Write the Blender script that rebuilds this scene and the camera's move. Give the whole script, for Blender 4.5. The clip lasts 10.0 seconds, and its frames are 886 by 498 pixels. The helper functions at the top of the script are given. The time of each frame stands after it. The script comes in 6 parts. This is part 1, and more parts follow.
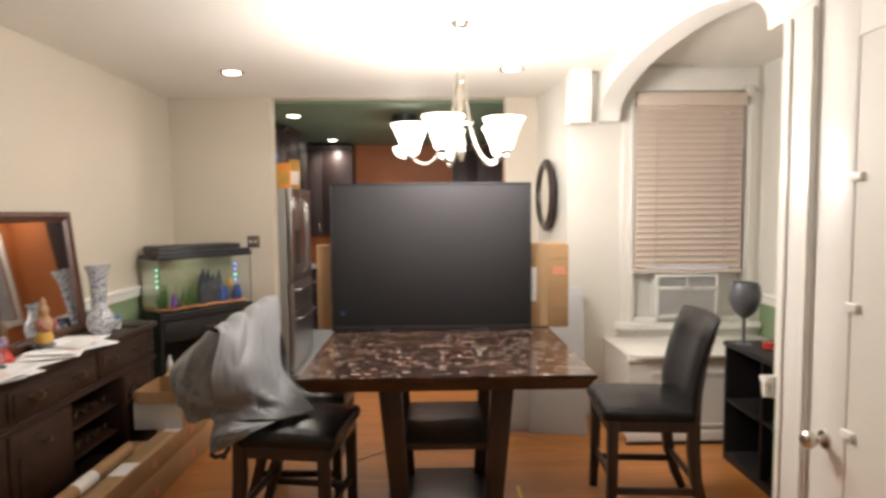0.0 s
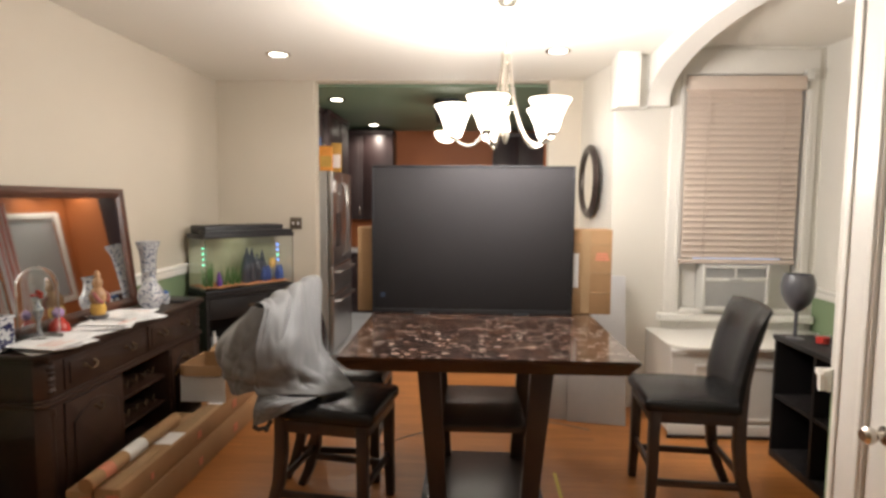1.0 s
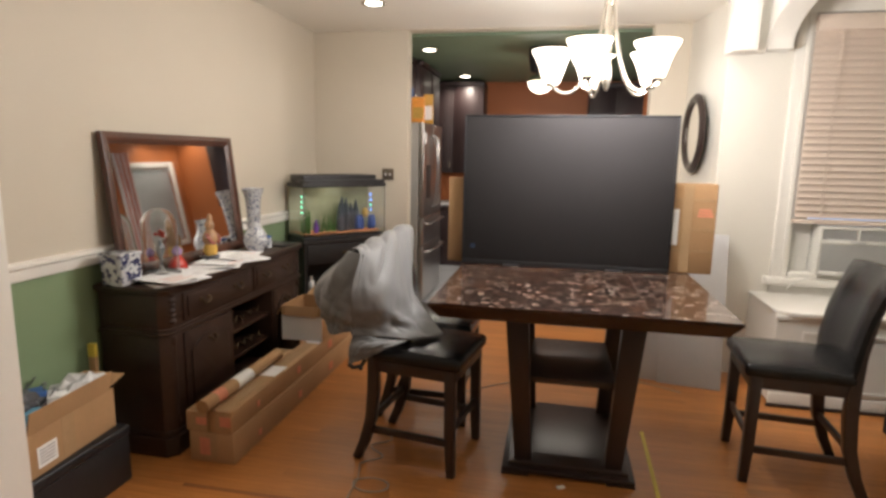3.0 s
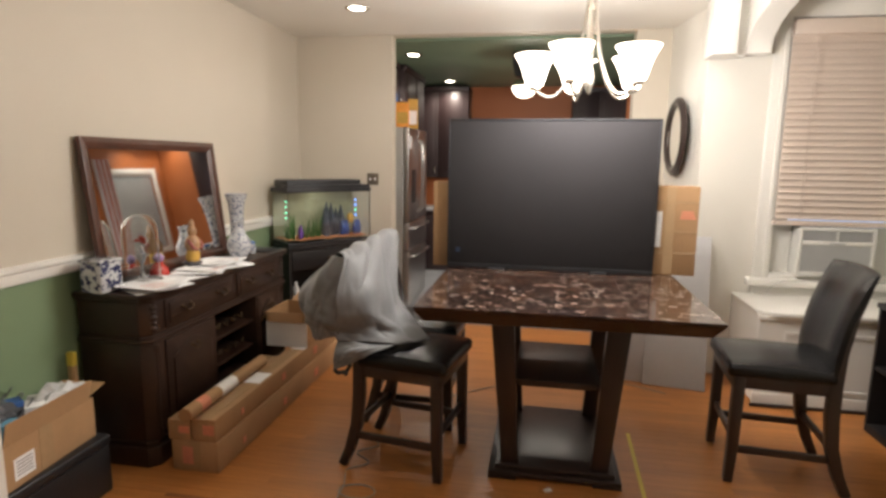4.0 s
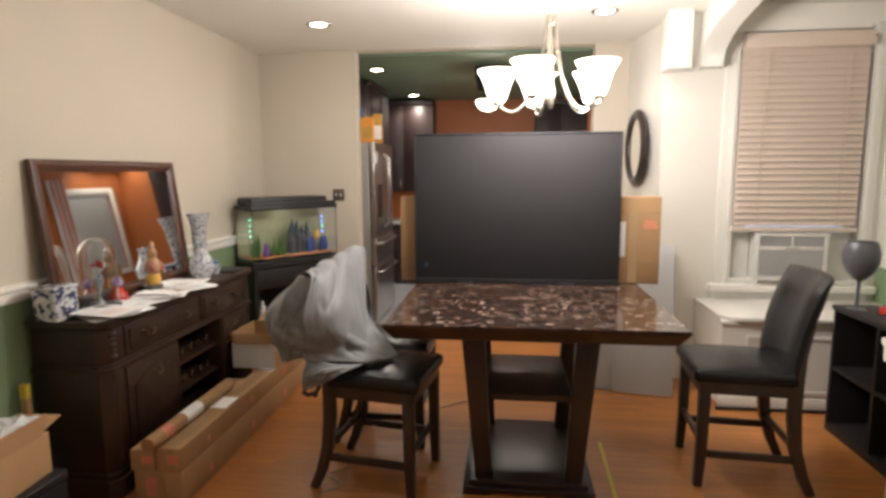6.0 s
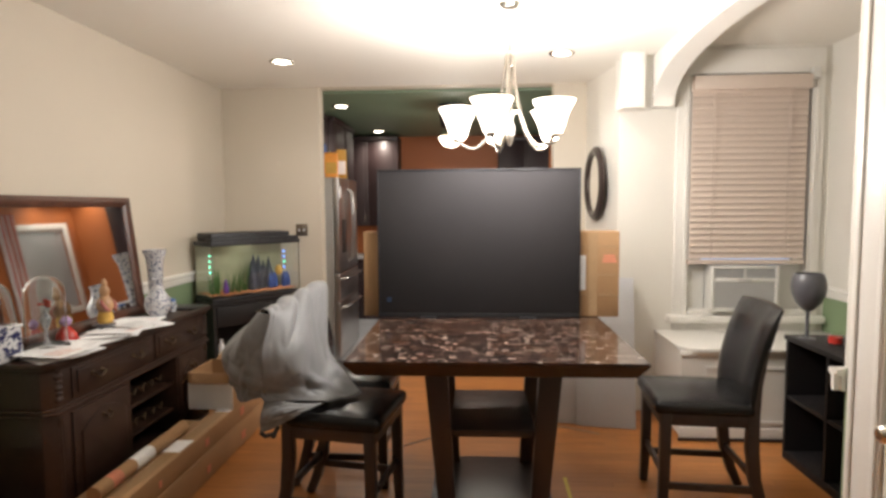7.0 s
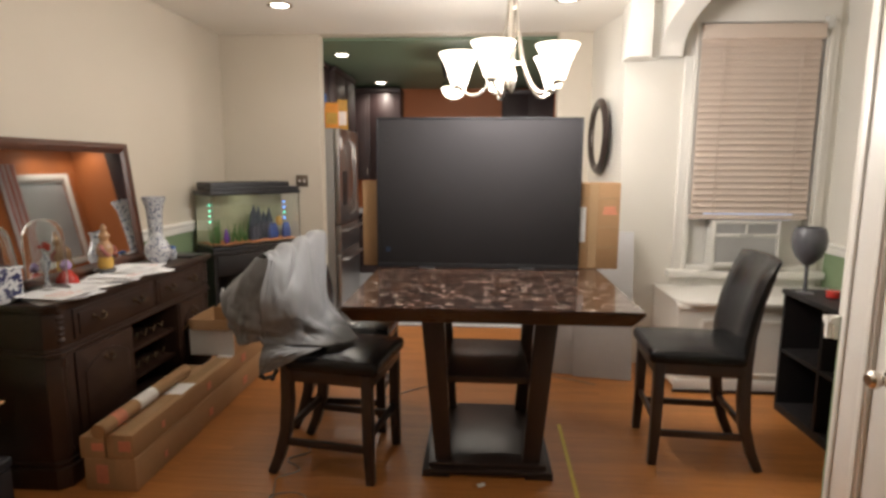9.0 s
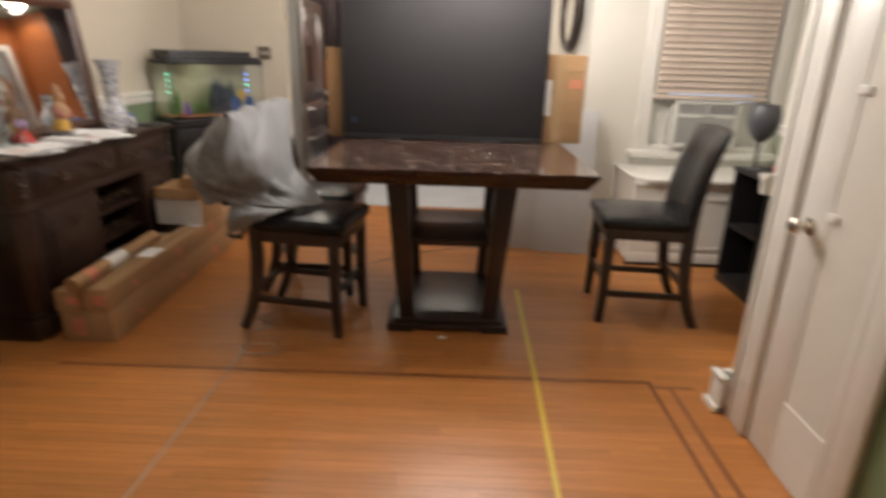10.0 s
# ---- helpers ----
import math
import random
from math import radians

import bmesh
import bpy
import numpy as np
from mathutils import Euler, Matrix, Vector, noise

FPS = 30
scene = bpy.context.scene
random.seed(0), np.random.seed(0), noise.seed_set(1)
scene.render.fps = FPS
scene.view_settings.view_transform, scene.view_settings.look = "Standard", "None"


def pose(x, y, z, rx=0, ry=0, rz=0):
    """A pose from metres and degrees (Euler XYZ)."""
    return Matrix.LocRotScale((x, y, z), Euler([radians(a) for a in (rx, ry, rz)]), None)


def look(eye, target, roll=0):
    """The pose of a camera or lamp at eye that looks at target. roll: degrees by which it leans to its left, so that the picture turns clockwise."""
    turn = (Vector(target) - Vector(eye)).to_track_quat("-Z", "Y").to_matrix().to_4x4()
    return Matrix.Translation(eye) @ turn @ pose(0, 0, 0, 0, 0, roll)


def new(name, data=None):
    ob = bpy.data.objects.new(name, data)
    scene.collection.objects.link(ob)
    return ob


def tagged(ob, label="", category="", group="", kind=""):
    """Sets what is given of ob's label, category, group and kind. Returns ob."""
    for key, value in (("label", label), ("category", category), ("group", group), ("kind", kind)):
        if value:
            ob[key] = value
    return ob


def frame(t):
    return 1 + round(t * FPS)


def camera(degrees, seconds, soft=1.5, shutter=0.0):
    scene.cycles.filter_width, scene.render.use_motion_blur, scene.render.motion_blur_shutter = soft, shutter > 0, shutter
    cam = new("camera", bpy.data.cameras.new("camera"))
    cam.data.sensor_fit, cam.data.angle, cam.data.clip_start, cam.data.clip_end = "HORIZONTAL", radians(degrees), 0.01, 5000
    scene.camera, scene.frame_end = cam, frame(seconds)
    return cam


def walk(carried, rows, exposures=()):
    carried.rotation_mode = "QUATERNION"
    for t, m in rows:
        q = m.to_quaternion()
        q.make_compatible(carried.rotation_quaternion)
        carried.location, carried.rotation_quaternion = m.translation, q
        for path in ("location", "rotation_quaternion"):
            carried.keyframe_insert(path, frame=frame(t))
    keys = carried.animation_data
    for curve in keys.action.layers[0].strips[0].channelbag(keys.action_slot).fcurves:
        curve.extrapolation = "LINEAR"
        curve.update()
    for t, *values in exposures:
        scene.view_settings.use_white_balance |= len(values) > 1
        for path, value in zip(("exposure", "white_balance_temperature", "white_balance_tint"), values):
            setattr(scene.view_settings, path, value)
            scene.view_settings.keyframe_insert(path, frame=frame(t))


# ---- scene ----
cam = camera(75.97, 10.0, soft=3.0, shutter=0.5)
PATH = [
    (0, (0.016, -0.019, 1.674), (0.058, 1.977, 1.544), -0.5),
    (0.5, (-0.015, -0.012, 1.647), (-0.105, 1.979, 1.487), 1.0),
    (1, (-0.01, -0.003, 1.637), (-0.097, 1.988, 1.468), 0.5),
    (1.5, (-0.009, 0.01, 1.631), (-0.104, 2.0, 1.449), 0.3),
    (2, (-0.037, 0.003, 1.616), (-0.447, 1.932, 1.285), -0.2),
    (2.5, (-0.043, -0.004, 1.61), (-0.446, 1.926, 1.279), 0.6),
    (4, (-0.032, 0.002, 1.597), (-0.367, 1.95, 1.29), 0.8),
    (4.5, (-0.032, 0.008, 1.603), (-0.344, 1.961, 1.306), 0.2),
    (5, (-0.03, 0.006, 1.601), (-0.326, 1.963, 1.316), -0.0),
    (5.5, (-0.027, 0.003, 1.602), (-0.31, 1.963, 1.324), 0.1),
    (6, (-0.031, 0.013, 1.617), (-0.257, 1.982, 1.351), -0.3),
    (6.2, (-0.026, 0.008, 1.64), (-0.208, 1.989, 1.434), -0.7),
    (7.5, (-0.003, 0.011, 1.613), (-0.097, 2.004, 1.469), -0.2),
    (8, (-0.003, 0.008, 1.615), (-0.087, 2.001, 1.465), -0.4),
    (8.5, (0.009, 0.008, 1.607), (-0.074, 2.0, 1.449), -0.3),
    (9, (0.021, 0.017, 1.567), (-0.101, 1.992, 1.275), 0.3),
    (9.5, (0.002, -0.021, 1.543), (-0.131, 1.951, 1.236), -1.9),
    (9.8, (0.02, -0.086, 1.509), (-0.14, 1.808, 0.886), -0.0),
    (10, (0.065, -0.1, 1.424), (0.054, 1.795, 0.785), 1.8),
]
EXPOSURES = [(0, 0.06), (1.5, 0.03), (8.3, 0.02), (9.0, -0.14), (9.5, -0.18), (10, -0.04)]
walk(cam, [(t, look(eye, aim, roll)) for t, eye, aim, roll in PATH], EXPOSURES)

# ---- world and light ----
world = bpy.data.worlds.new("world")
scene.world = world
world.use_nodes = True
sky = world.node_tree.nodes.new("ShaderNodeTexSky")
sky.sky_type, sky.sun_disc = "NISHITA", False
sky.sun_elevation, sky.sun_rotation = radians(12), radians(200)
world.node_tree.links.new(sky.outputs["Color"], world.node_tree.nodes["Background"].inputs["Color"])
world.node_tree.nodes["Background"].inputs["Strength"].default_value = 0.08

WARM = (1.0, 0.955, 0.94)


def lamp(name, kind, place, watts, size=0.05, color=WARM, spread=None, down=False):
    data = bpy.data.lights.new(name, kind)
    data.energy, data.color = watts, color
    if kind == "AREA":
        data.shape, data.size = "DISK", size
        if spread:
            data.spread = radians(spread)
    elif kind == "SPOT":
        data.spot_size, data.spot_blend, data.shadow_soft_size = radians(spread or 120), 0.6, size
    else:
        data.shadow_soft_size = size
    ob = new(name, data)
    ob.location = place
    return ob


CEIL = 2.733
CHANDELIER = (0.19, 3.2)
# The last two cans are unseen, added overhead near the camera as fill.
CANS = [(-1.465, 4.347), (0.63, 4.265), (-1.465, 0.9), (0.63, 0.9)]
CAN_WATTS = (10, 18, 1, 10)
KITCHEN_CANS = [(-1.42, 6.08), (-1.36, 8.1), (1.62, 7.95), (1.55, 8.5), (0.45, 6.6)]
SHADE_RING = [(0.285, 32 + 72 * k) for k in range(5)]
for r, a in SHADE_RING:
    lamp("bulb_light", "POINT", (CHANDELIER[0] + r * math.cos(radians(a)), CHANDELIER[1] + r * math.sin(radians(a)), 2.09), 21.8, 0.085)
for (x, y), watts in zip(CANS, CAN_WATTS):
    lamp("can_light", "SPOT", (x, y, CEIL - 0.012), watts, 0.05, spread=150)
for x, y in KITCHEN_CANS:
    lamp("kitchen_can_light", "SPOT", (x, y, 2.68), 14 if x > 1 else 42, 0.05, (1.0, 0.9, 0.78), spread=150)
lamp("kitchen_bulb", "POINT", (-0.235, 6.1, 2.31), 30, 0.09, (1.0, 0.9, 0.78))
lamp("hood_light", "AREA", (-1.955, 4.805, 1.33), 0.4, 0.25, (1.0, 0.95, 0.8))

# ---- materials ----
MATS = {}


def mat(name, base, rough=0.6, metal=0.0, vary=0.15, scale=6.0, grain=60.0, bump=0.05, coat=0.0, stretch=(1, 1, 1), per_piece=0.0, emit=None, power=0.0, alpha=1.0, trans=0.0, ior=1.45, sheen=0.0):
    """A surface with variation at two scales: broad stains and fine grain, with relief and uneven gloss."""
    m = bpy.data.materials.new(name)
    m.use_nodes = True
    nt = m.node_tree
    n, l = nt.nodes, nt.links
    b = n["Principled BSDF"]
    tc = n.new("ShaderNodeTexCoord")
    mp = n.new("ShaderNodeMapping")
    mp.inputs["Scale"].default_value = stretch
    l.new(tc.outputs["Object"], mp.inputs["Vector"])
    big = n.new("ShaderNodeTexNoise")
    big.inputs["Scale"].default_value, big.inputs["Detail"].default_value = scale, 4
    fine = n.new("ShaderNodeTexNoise")
    fine.inputs["Scale"].default_value, fine.inputs["Detail"].default_value = grain, 6
    for t in (big, fine):
        l.new(mp.outputs["Vector"], t.inputs["Vector"])
    mix = n.new("ShaderNodeMath")
    mix.operation = "MULTIPLY_ADD"
    l.new(fine.outputs["Fac"], mix.inputs[0])
    mix.inputs[1].default_value = 0.6
    l.new(big.outputs["Fac"], mix.inputs[2])
    ramp = n.new("ShaderNodeMapRange")
    ramp.inputs["From Min"].default_value, ramp.inputs["From Max"].default_value = 0.45, 1.15
    ramp.inputs["To Min"].default_value, ramp.inputs["To Max"].default_value = 1 - vary, 1 + vary
    l.new(mix.outputs[0], ramp.inputs["Value"])
    out = ramp.outputs["Result"]
    if per_piece:
        info = n.new("ShaderNodeObjectInfo")
        pr = n.new("ShaderNodeMapRange")
        pr.inputs["To Min"].default_value, pr.inputs["To Max"].default_value = 1 - per_piece, 1 + per_piece
        l.new(info.outputs["Random"], pr.inputs["Value"])
        mul = n.new("ShaderNodeMath")
        mul.operation = "MULTIPLY"
        l.new(out, mul.inputs[0])
        l.new(pr.outputs["Result"], mul.inputs[1])
        out = mul.outputs[0]
    tint = n.new("ShaderNodeVectorMath")
    tint.operation = "SCALE"
    tint.inputs[0].default_value = base
    l.new(out, tint.inputs["Scale"])
    l.new(tint.outputs["Vector"], b.inputs["Base Color"])
    rr = n.new("ShaderNodeMapRange")
    rr.inputs["To Min"].default_value, rr.inputs["To Max"].default_value = max(0.02, rough * 0.8), min(1, rough * 1.2)
    l.new(fine.outputs["Fac"], rr.inputs["Value"])
    l.new(rr.outputs["Result"], b.inputs["Roughness"])
    b.inputs["Metallic"].default_value = metal
    b.inputs["Coat Weight"].default_value, b.inputs["Coat Roughness"].default_value = coat, 0.25
    b.inputs["Sheen Weight"].default_value = sheen
    b.inputs["Transmission Weight"].default_value = trans
    b.inputs["IOR"].default_value = ior
    b.inputs["Alpha"].default_value = alpha
    if bump:
        bp = n.new("ShaderNodeBump")
        bp.inputs["Strength"].default_value, bp.inputs["Distance"].default_value = bump, 0.01
        l.new(mix.outputs[0], bp.inputs["Height"])
        l.new(bp.outputs["Normal"], b.inputs["Normal"])
    if emit:
        b.inputs["Emission Color"].default_value = (*emit, 1)
        b.inputs["Emission Strength"].default_value = power
    MATS[name] = m
    return m


def ramped(m, stops, source="big"):
    """Replaces the tint of a material by a colour ramp over its noise."""
    nt = m.node_tree
    b = nt.nodes["Principled BSDF"]
    noise_out = [x for x in nt.nodes if x.type == "TEX_NOISE"][0 if source == "big" else 1].outputs["Fac"]
    cr = nt.nodes.new("ShaderNodeValToRGB")
    while len(cr.color_ramp.elements) < len(stops):
        cr.color_ramp.elements.new(0.5)
    for e, (p, c) in zip(cr.color_ramp.elements, stops):
        e.position, e.color = p, (*c, 1)
    nt.links.new(noise_out, cr.inputs["Fac"])
    nt.links.new(cr.outputs["Color"], b.inputs["Base Color"])
    return m


CREAM = mat("cream_wall_paint", (0.58, 0.523, 0.43), 0.55, vary=0.03, scale=1.5, grain=90, bump=0.04)
IVORY = mat("ivory_wall_paint", (0.73, 0.705, 0.64), 0.55, vary=0.03, scale=1.5, grain=90, bump=0.04)
GREEN = mat("sage_green_wall_paint", (0.22, 0.30, 0.17), 0.55, vary=0.05, scale=2, grain=90, bump=0.04)
DARKGREEN = mat("dark_green_ceiling_paint", (0.15, 0.21, 0.14), 0.45, vary=0.05, scale=1.5, grain=70, bump=0.05)
CEILING = mat("white_ceiling_paint", (0.80, 0.77, 0.70), 0.7, vary=0.02, scale=1.2, grain=80, bump=0.05)
TRIM = mat("white_gloss_trim_paint", (0.80, 0.78, 0.73), 0.32, vary=0.03, scale=3, grain=60, bump=0.02)
OAK = mat("oak_floor_strip", (0.425, 0.166, 0.044), 0.34, vary=0.24, scale=5, grain=40, bump=0.05, stretch=(0.6, 9, 9), per_piece=0.11, coat=0.15)
WALNUT = mat("dark_inlay_strip", (0.22, 0.075, 0.026), 0.35, vary=0.2, scale=5, grain=40, bump=0.04, per_piece=0.1)
SUBFLOOR = mat("dark_floor_joint", (0.16, 0.06, 0.02), 0.8, vary=0.2)
ESPRESSO = mat("espresso_stained_wood", (0.034, 0.022, 0.019), 0.36, vary=0.2, scale=4, grain=35, bump=0.008, stretch=(1, 1, 0.25), coat=0.12)
MAHOGANY = mat("dark_mahogany_wood", (0.026, 0.012, 0.007), 0.42, vary=0.4, scale=5, grain=40, bump=0.05, stretch=(1, 0.3, 1), coat=0.10)
CARVED = mat("carved_dull_mahogany", (0.030, 0.014, 0.008), 0.7, vary=0.4, scale=12, grain=60, bump=0.3)
FRAMEWOOD = mat("walnut_frame_wood", (0.075, 0.026, 0.013), 0.35, vary=0.35, scale=5, grain=40, bump=0.05, coat=0.2)
LEATHER = mat("black_faux_leather", (0.012, 0.0115, 0.012), 0.25, vary=0.25, scale=6, grain=160, bump=0.035, coat=0.05)
LEATHER.node_tree.nodes["Principled BSDF"].inputs["Specular IOR Level"].default_value = 0.32
TABLEEDGE = mat("dark_brown_table_edge", (0.035, 0.016, 0.010), 0.18, vary=0.5, scale=9, grain=30, bump=0.0, coat=0.4, stretch=(0.4, 0.4, 2))
MARBLE = mat("brown_marble_laminate", (0.1, 0.05, 0.03), 0.10, vary=0.3, scale=9, grain=26, bump=0.0, coat=0.5)
SCREEN = mat("black_glass_screen", (0.033, 0.031, 0.032), 0.78, vary=0.05, scale=2, grain=40, bump=0.0)
SCREEN.node_tree.nodes["Principled BSDF"].inputs["Specular IOR Level"].default_value = 0.1
PLASTIC = mat("black_plastic", (0.02, 0.02, 0.022), 0.4, vary=0.15, scale=8, grain=120, bump=0.03)
CARD = mat("brown_corrugated_cardboard", (0.40, 0.238, 0.118), 0.8, vary=0.12, scale=4, grain=70, bump=0.08)
CARDDARK = mat("cardboard_inside", (0.34, 0.19, 0.085), 0.85, vary=0.12, scale=5, grain=70, bump=0.08)
TAPE = mat("clear_packing_tape", (0.405, 0.265, 0.145), 0.18, vary=0.1, scale=6, grain=50, bump=0.03)
PAPER = mat("white_paper", (0.88, 0.88, 0.88), 0.75, vary=0.05, scale=8, grain=80, bump=0.02)
INK = mat("grey_print", (0.30, 0.29, 0.29), 0.75, vary=0.2)
REDINK = mat("red_print", (0.62, 0.235, 0.145), 0.7, vary=0.2)
GREYBOARD = mat("grey_painted_board", (0.50, 0.49, 0.49), 0.5, vary=0.06, scale=2, grain=60, bump=0.03)
STEEL = mat("brushed_stainless_steel", (0.42, 0.41, 0.40), 0.3, 1.0, vary=0.12, scale=4, grain=50, bump=0.02, stretch=(20, 20, 0.5))
NICKEL = mat("brushed_nickel", (0.62, 0.58, 0.52), 0.25, 1.0, vary=0.1, scale=10, grain=80, bump=0.02)
BRASS = mat("aged_brass", (0.10, 0.070, 0.042), 0.5, 1.0, vary=0.3, scale=20, grain=80, bump=0.05)
MIRROR = mat("mirror_glass", (0.86, 0.87, 0.86), 0.03, 1.0, vary=0.01, bump=0.0)
GLASS = mat("clear_glass", (0.96, 0.98, 0.97), 0.02, vary=0.01, bump=0.0, trans=1.0)
SHADE = mat("white_frosted_glass", (0.9, 0.88, 0.84), 0.4, vary=0.03, bump=0.0, emit=(1.0, 0.88, 0.72), power=6.0)
DIFFUSER = mat("lit_downlight_lens", (0.9, 0.9, 0.85), 0.4, vary=0.02, bump=0.0, emit=(1.0, 0.9, 0.75), power=14.0)
BLIND = mat("beige_blind_slat", (0.64, 0.54, 0.46), 0.6, vary=0.06, scale=5, grain=60, bump=0.03, stretch=(0.3, 1, 1))
CLOTH = mat("grey_nylon_cloth", (0.168, 0.169, 0.173), 0.55, vary=0.10, scale=6, grain=220, bump=0.10, sheen=0.2)
KWOOD = mat("dark_cherry_cabinet_wood", (0.028, 0.014, 0.014), 0.5, vary=0.35, scale=4, grain=30, bump=0.03, stretch=(1, 1, 0.25), coat=0.3)
ACWHITE = mat("off_white_plastic", (0.66, 0.65, 0.61), 0.45, vary=0.05, scale=6, grain=90, bump=0.02)
ACGREY = mat("grey_plastic_grille", (0.50, 0.50, 0.49), 0.5, vary=0.1, scale=6, grain=90, bump=0.02)
TERRACOTTA = mat("burnt_orange_paint", (0.40, 0.125, 0.037), 0.5, vary=0.06, scale=2, grain=70, bump=0.04)
KTILE = mat("pale_kitchen_tile", (0.55, 0.56, 0.58), 0.25, vary=0.08, scale=3, grain=40, bump=0.02)
CHINA = ramped(mat("blue_and_white_porcelain", (0.8, 0.8, 0.8), 0.15, scale=58, grain=120, bump=0.0, coat=0.4), [(0.0, (0.015, 0.02, 0.09)), (0.40, (0.13, 0.145, 0.20)), (0.47, (0.47, 0.48, 0.50)), (1.0, (0.60, 0.60, 0.59))])
CHINABOLD = ramped(mat("bold_blue_and_white_porcelain", (0.8, 0.8, 0.8), 0.15, scale=38, grain=90, bump=0.0, coat=0.4), [(0.0, (0.015, 0.02, 0.09)), (0.455, (0.03, 0.033, 0.085)), (0.485, (0.47, 0.48, 0.50)), (1.0, (0.62, 0.62, 0.62))])
GOBLET = mat("smoky_grey_glass", (0.10, 0.10, 0.11), 0.3, vary=0.1, scale=10, grain=120, bump=0.05)
REDWAX = mat("red_glass_candle", (0.42, 0.03, 0.02), 0.25, vary=0.1, scale=12)
YELLOW = mat("yellow_tape_blade", (0.62, 0.46, 0.06), 0.5, vary=0.08, scale=14)
CORD = mat("grey_cable_sheath", (0.34, 0.31, 0.27), 0.5, vary=0.1, scale=20)
ORANGE = mat("orange_carton_print", (0.75, 0.30, 0.04), 0.5, vary=0.2, scale=14)
STICKER = mat("dark_blue_sticker", (0.02, 0.035, 0.07), 0.5, vary=0.1)
BLUE = mat("blue_carton_print", (0.04, 0.12, 0.35), 0.5, vary=0.2, scale=14)
CYAN = mat("light_blue_print", (0.16, 0.42, 0.60), 0.5, vary=0.2, scale=14)
BAG = mat("crumpled_plastic_bag", (0.55, 0.55, 0.55), 0.3, vary=0.15, scale=14, grain=60, bump=0.3)
WATER = mat("murky_tank_backdrop", (0.33, 0.33, 0.21), 0.4, vary=0.2, scale=7, grain=40, bump=0.0)
GRAVEL = mat("orange_aquarium_gravel", (0.42, 0.16, 0.06), 0.7, vary=0.5, scale=60, grain=140, bump=0.5)
PLANT = mat("green_aquarium_plant", (0.07, 0.16, 0.04), 0.5, vary=0.3, scale=20)
ROCK = mat("dark_castle_resin", (0.03, 0.035, 0.055), 0.5, vary=0.4, scale=25, bump=0.4)
ORNBLUE = mat("blue_ornament", (0.02, 0.06, 0.24), 0.4, vary=0.2, scale=20)
LEDB = mat("blue_indicator", (0.1, 0.2, 0.9), 0.4, vary=0.01, bump=0.0, emit=(0.1, 0.3, 1.0), power=6.0)
LEDG = mat("green_indicator", (0.1, 0.8, 0.5), 0.4, vary=0.01, bump=0.0, emit=(0.1, 1.0, 0.6), power=4.0)
SKIN = mat("glazed_ceramic_amber", (0.36, 0.20, 0.10), 0.25, vary=0.3, scale=16, coat=0.3)
PINK = mat("red_pink_ceramic", (0.32, 0.10, 0.08), 0.25, vary=0.3, scale=16, coat=0.3)
YCER = mat("yellow_ceramic", (0.55, 0.33, 0.07), 0.25, vary=0.2, scale=16, coat=0.3)
PLATE = mat("bronze_switch_plate", (0.16, 0.13, 0.10), 0.4, 0.6, vary=0.15, scale=20)
SKYGLOW = mat("dusk_daylight", (0.6, 0.7, 0.9), 0.6, vary=0.02, bump=0.0, emit=(0.55, 0.68, 1.0), power=0.7)
BLACKWOOD = mat("black_painted_wood", (0.011, 0.009, 0.009), 0.6, vary=0.2, scale=5, grain=40, bump=0.01)
# Near-black: recess shade put into the colour of cabinet backs; also the table joint.
NEARBLACK = mat("recess_shade_and_joint_black", (0.008, 0.006, 0.005), 0.6, vary=0.2)


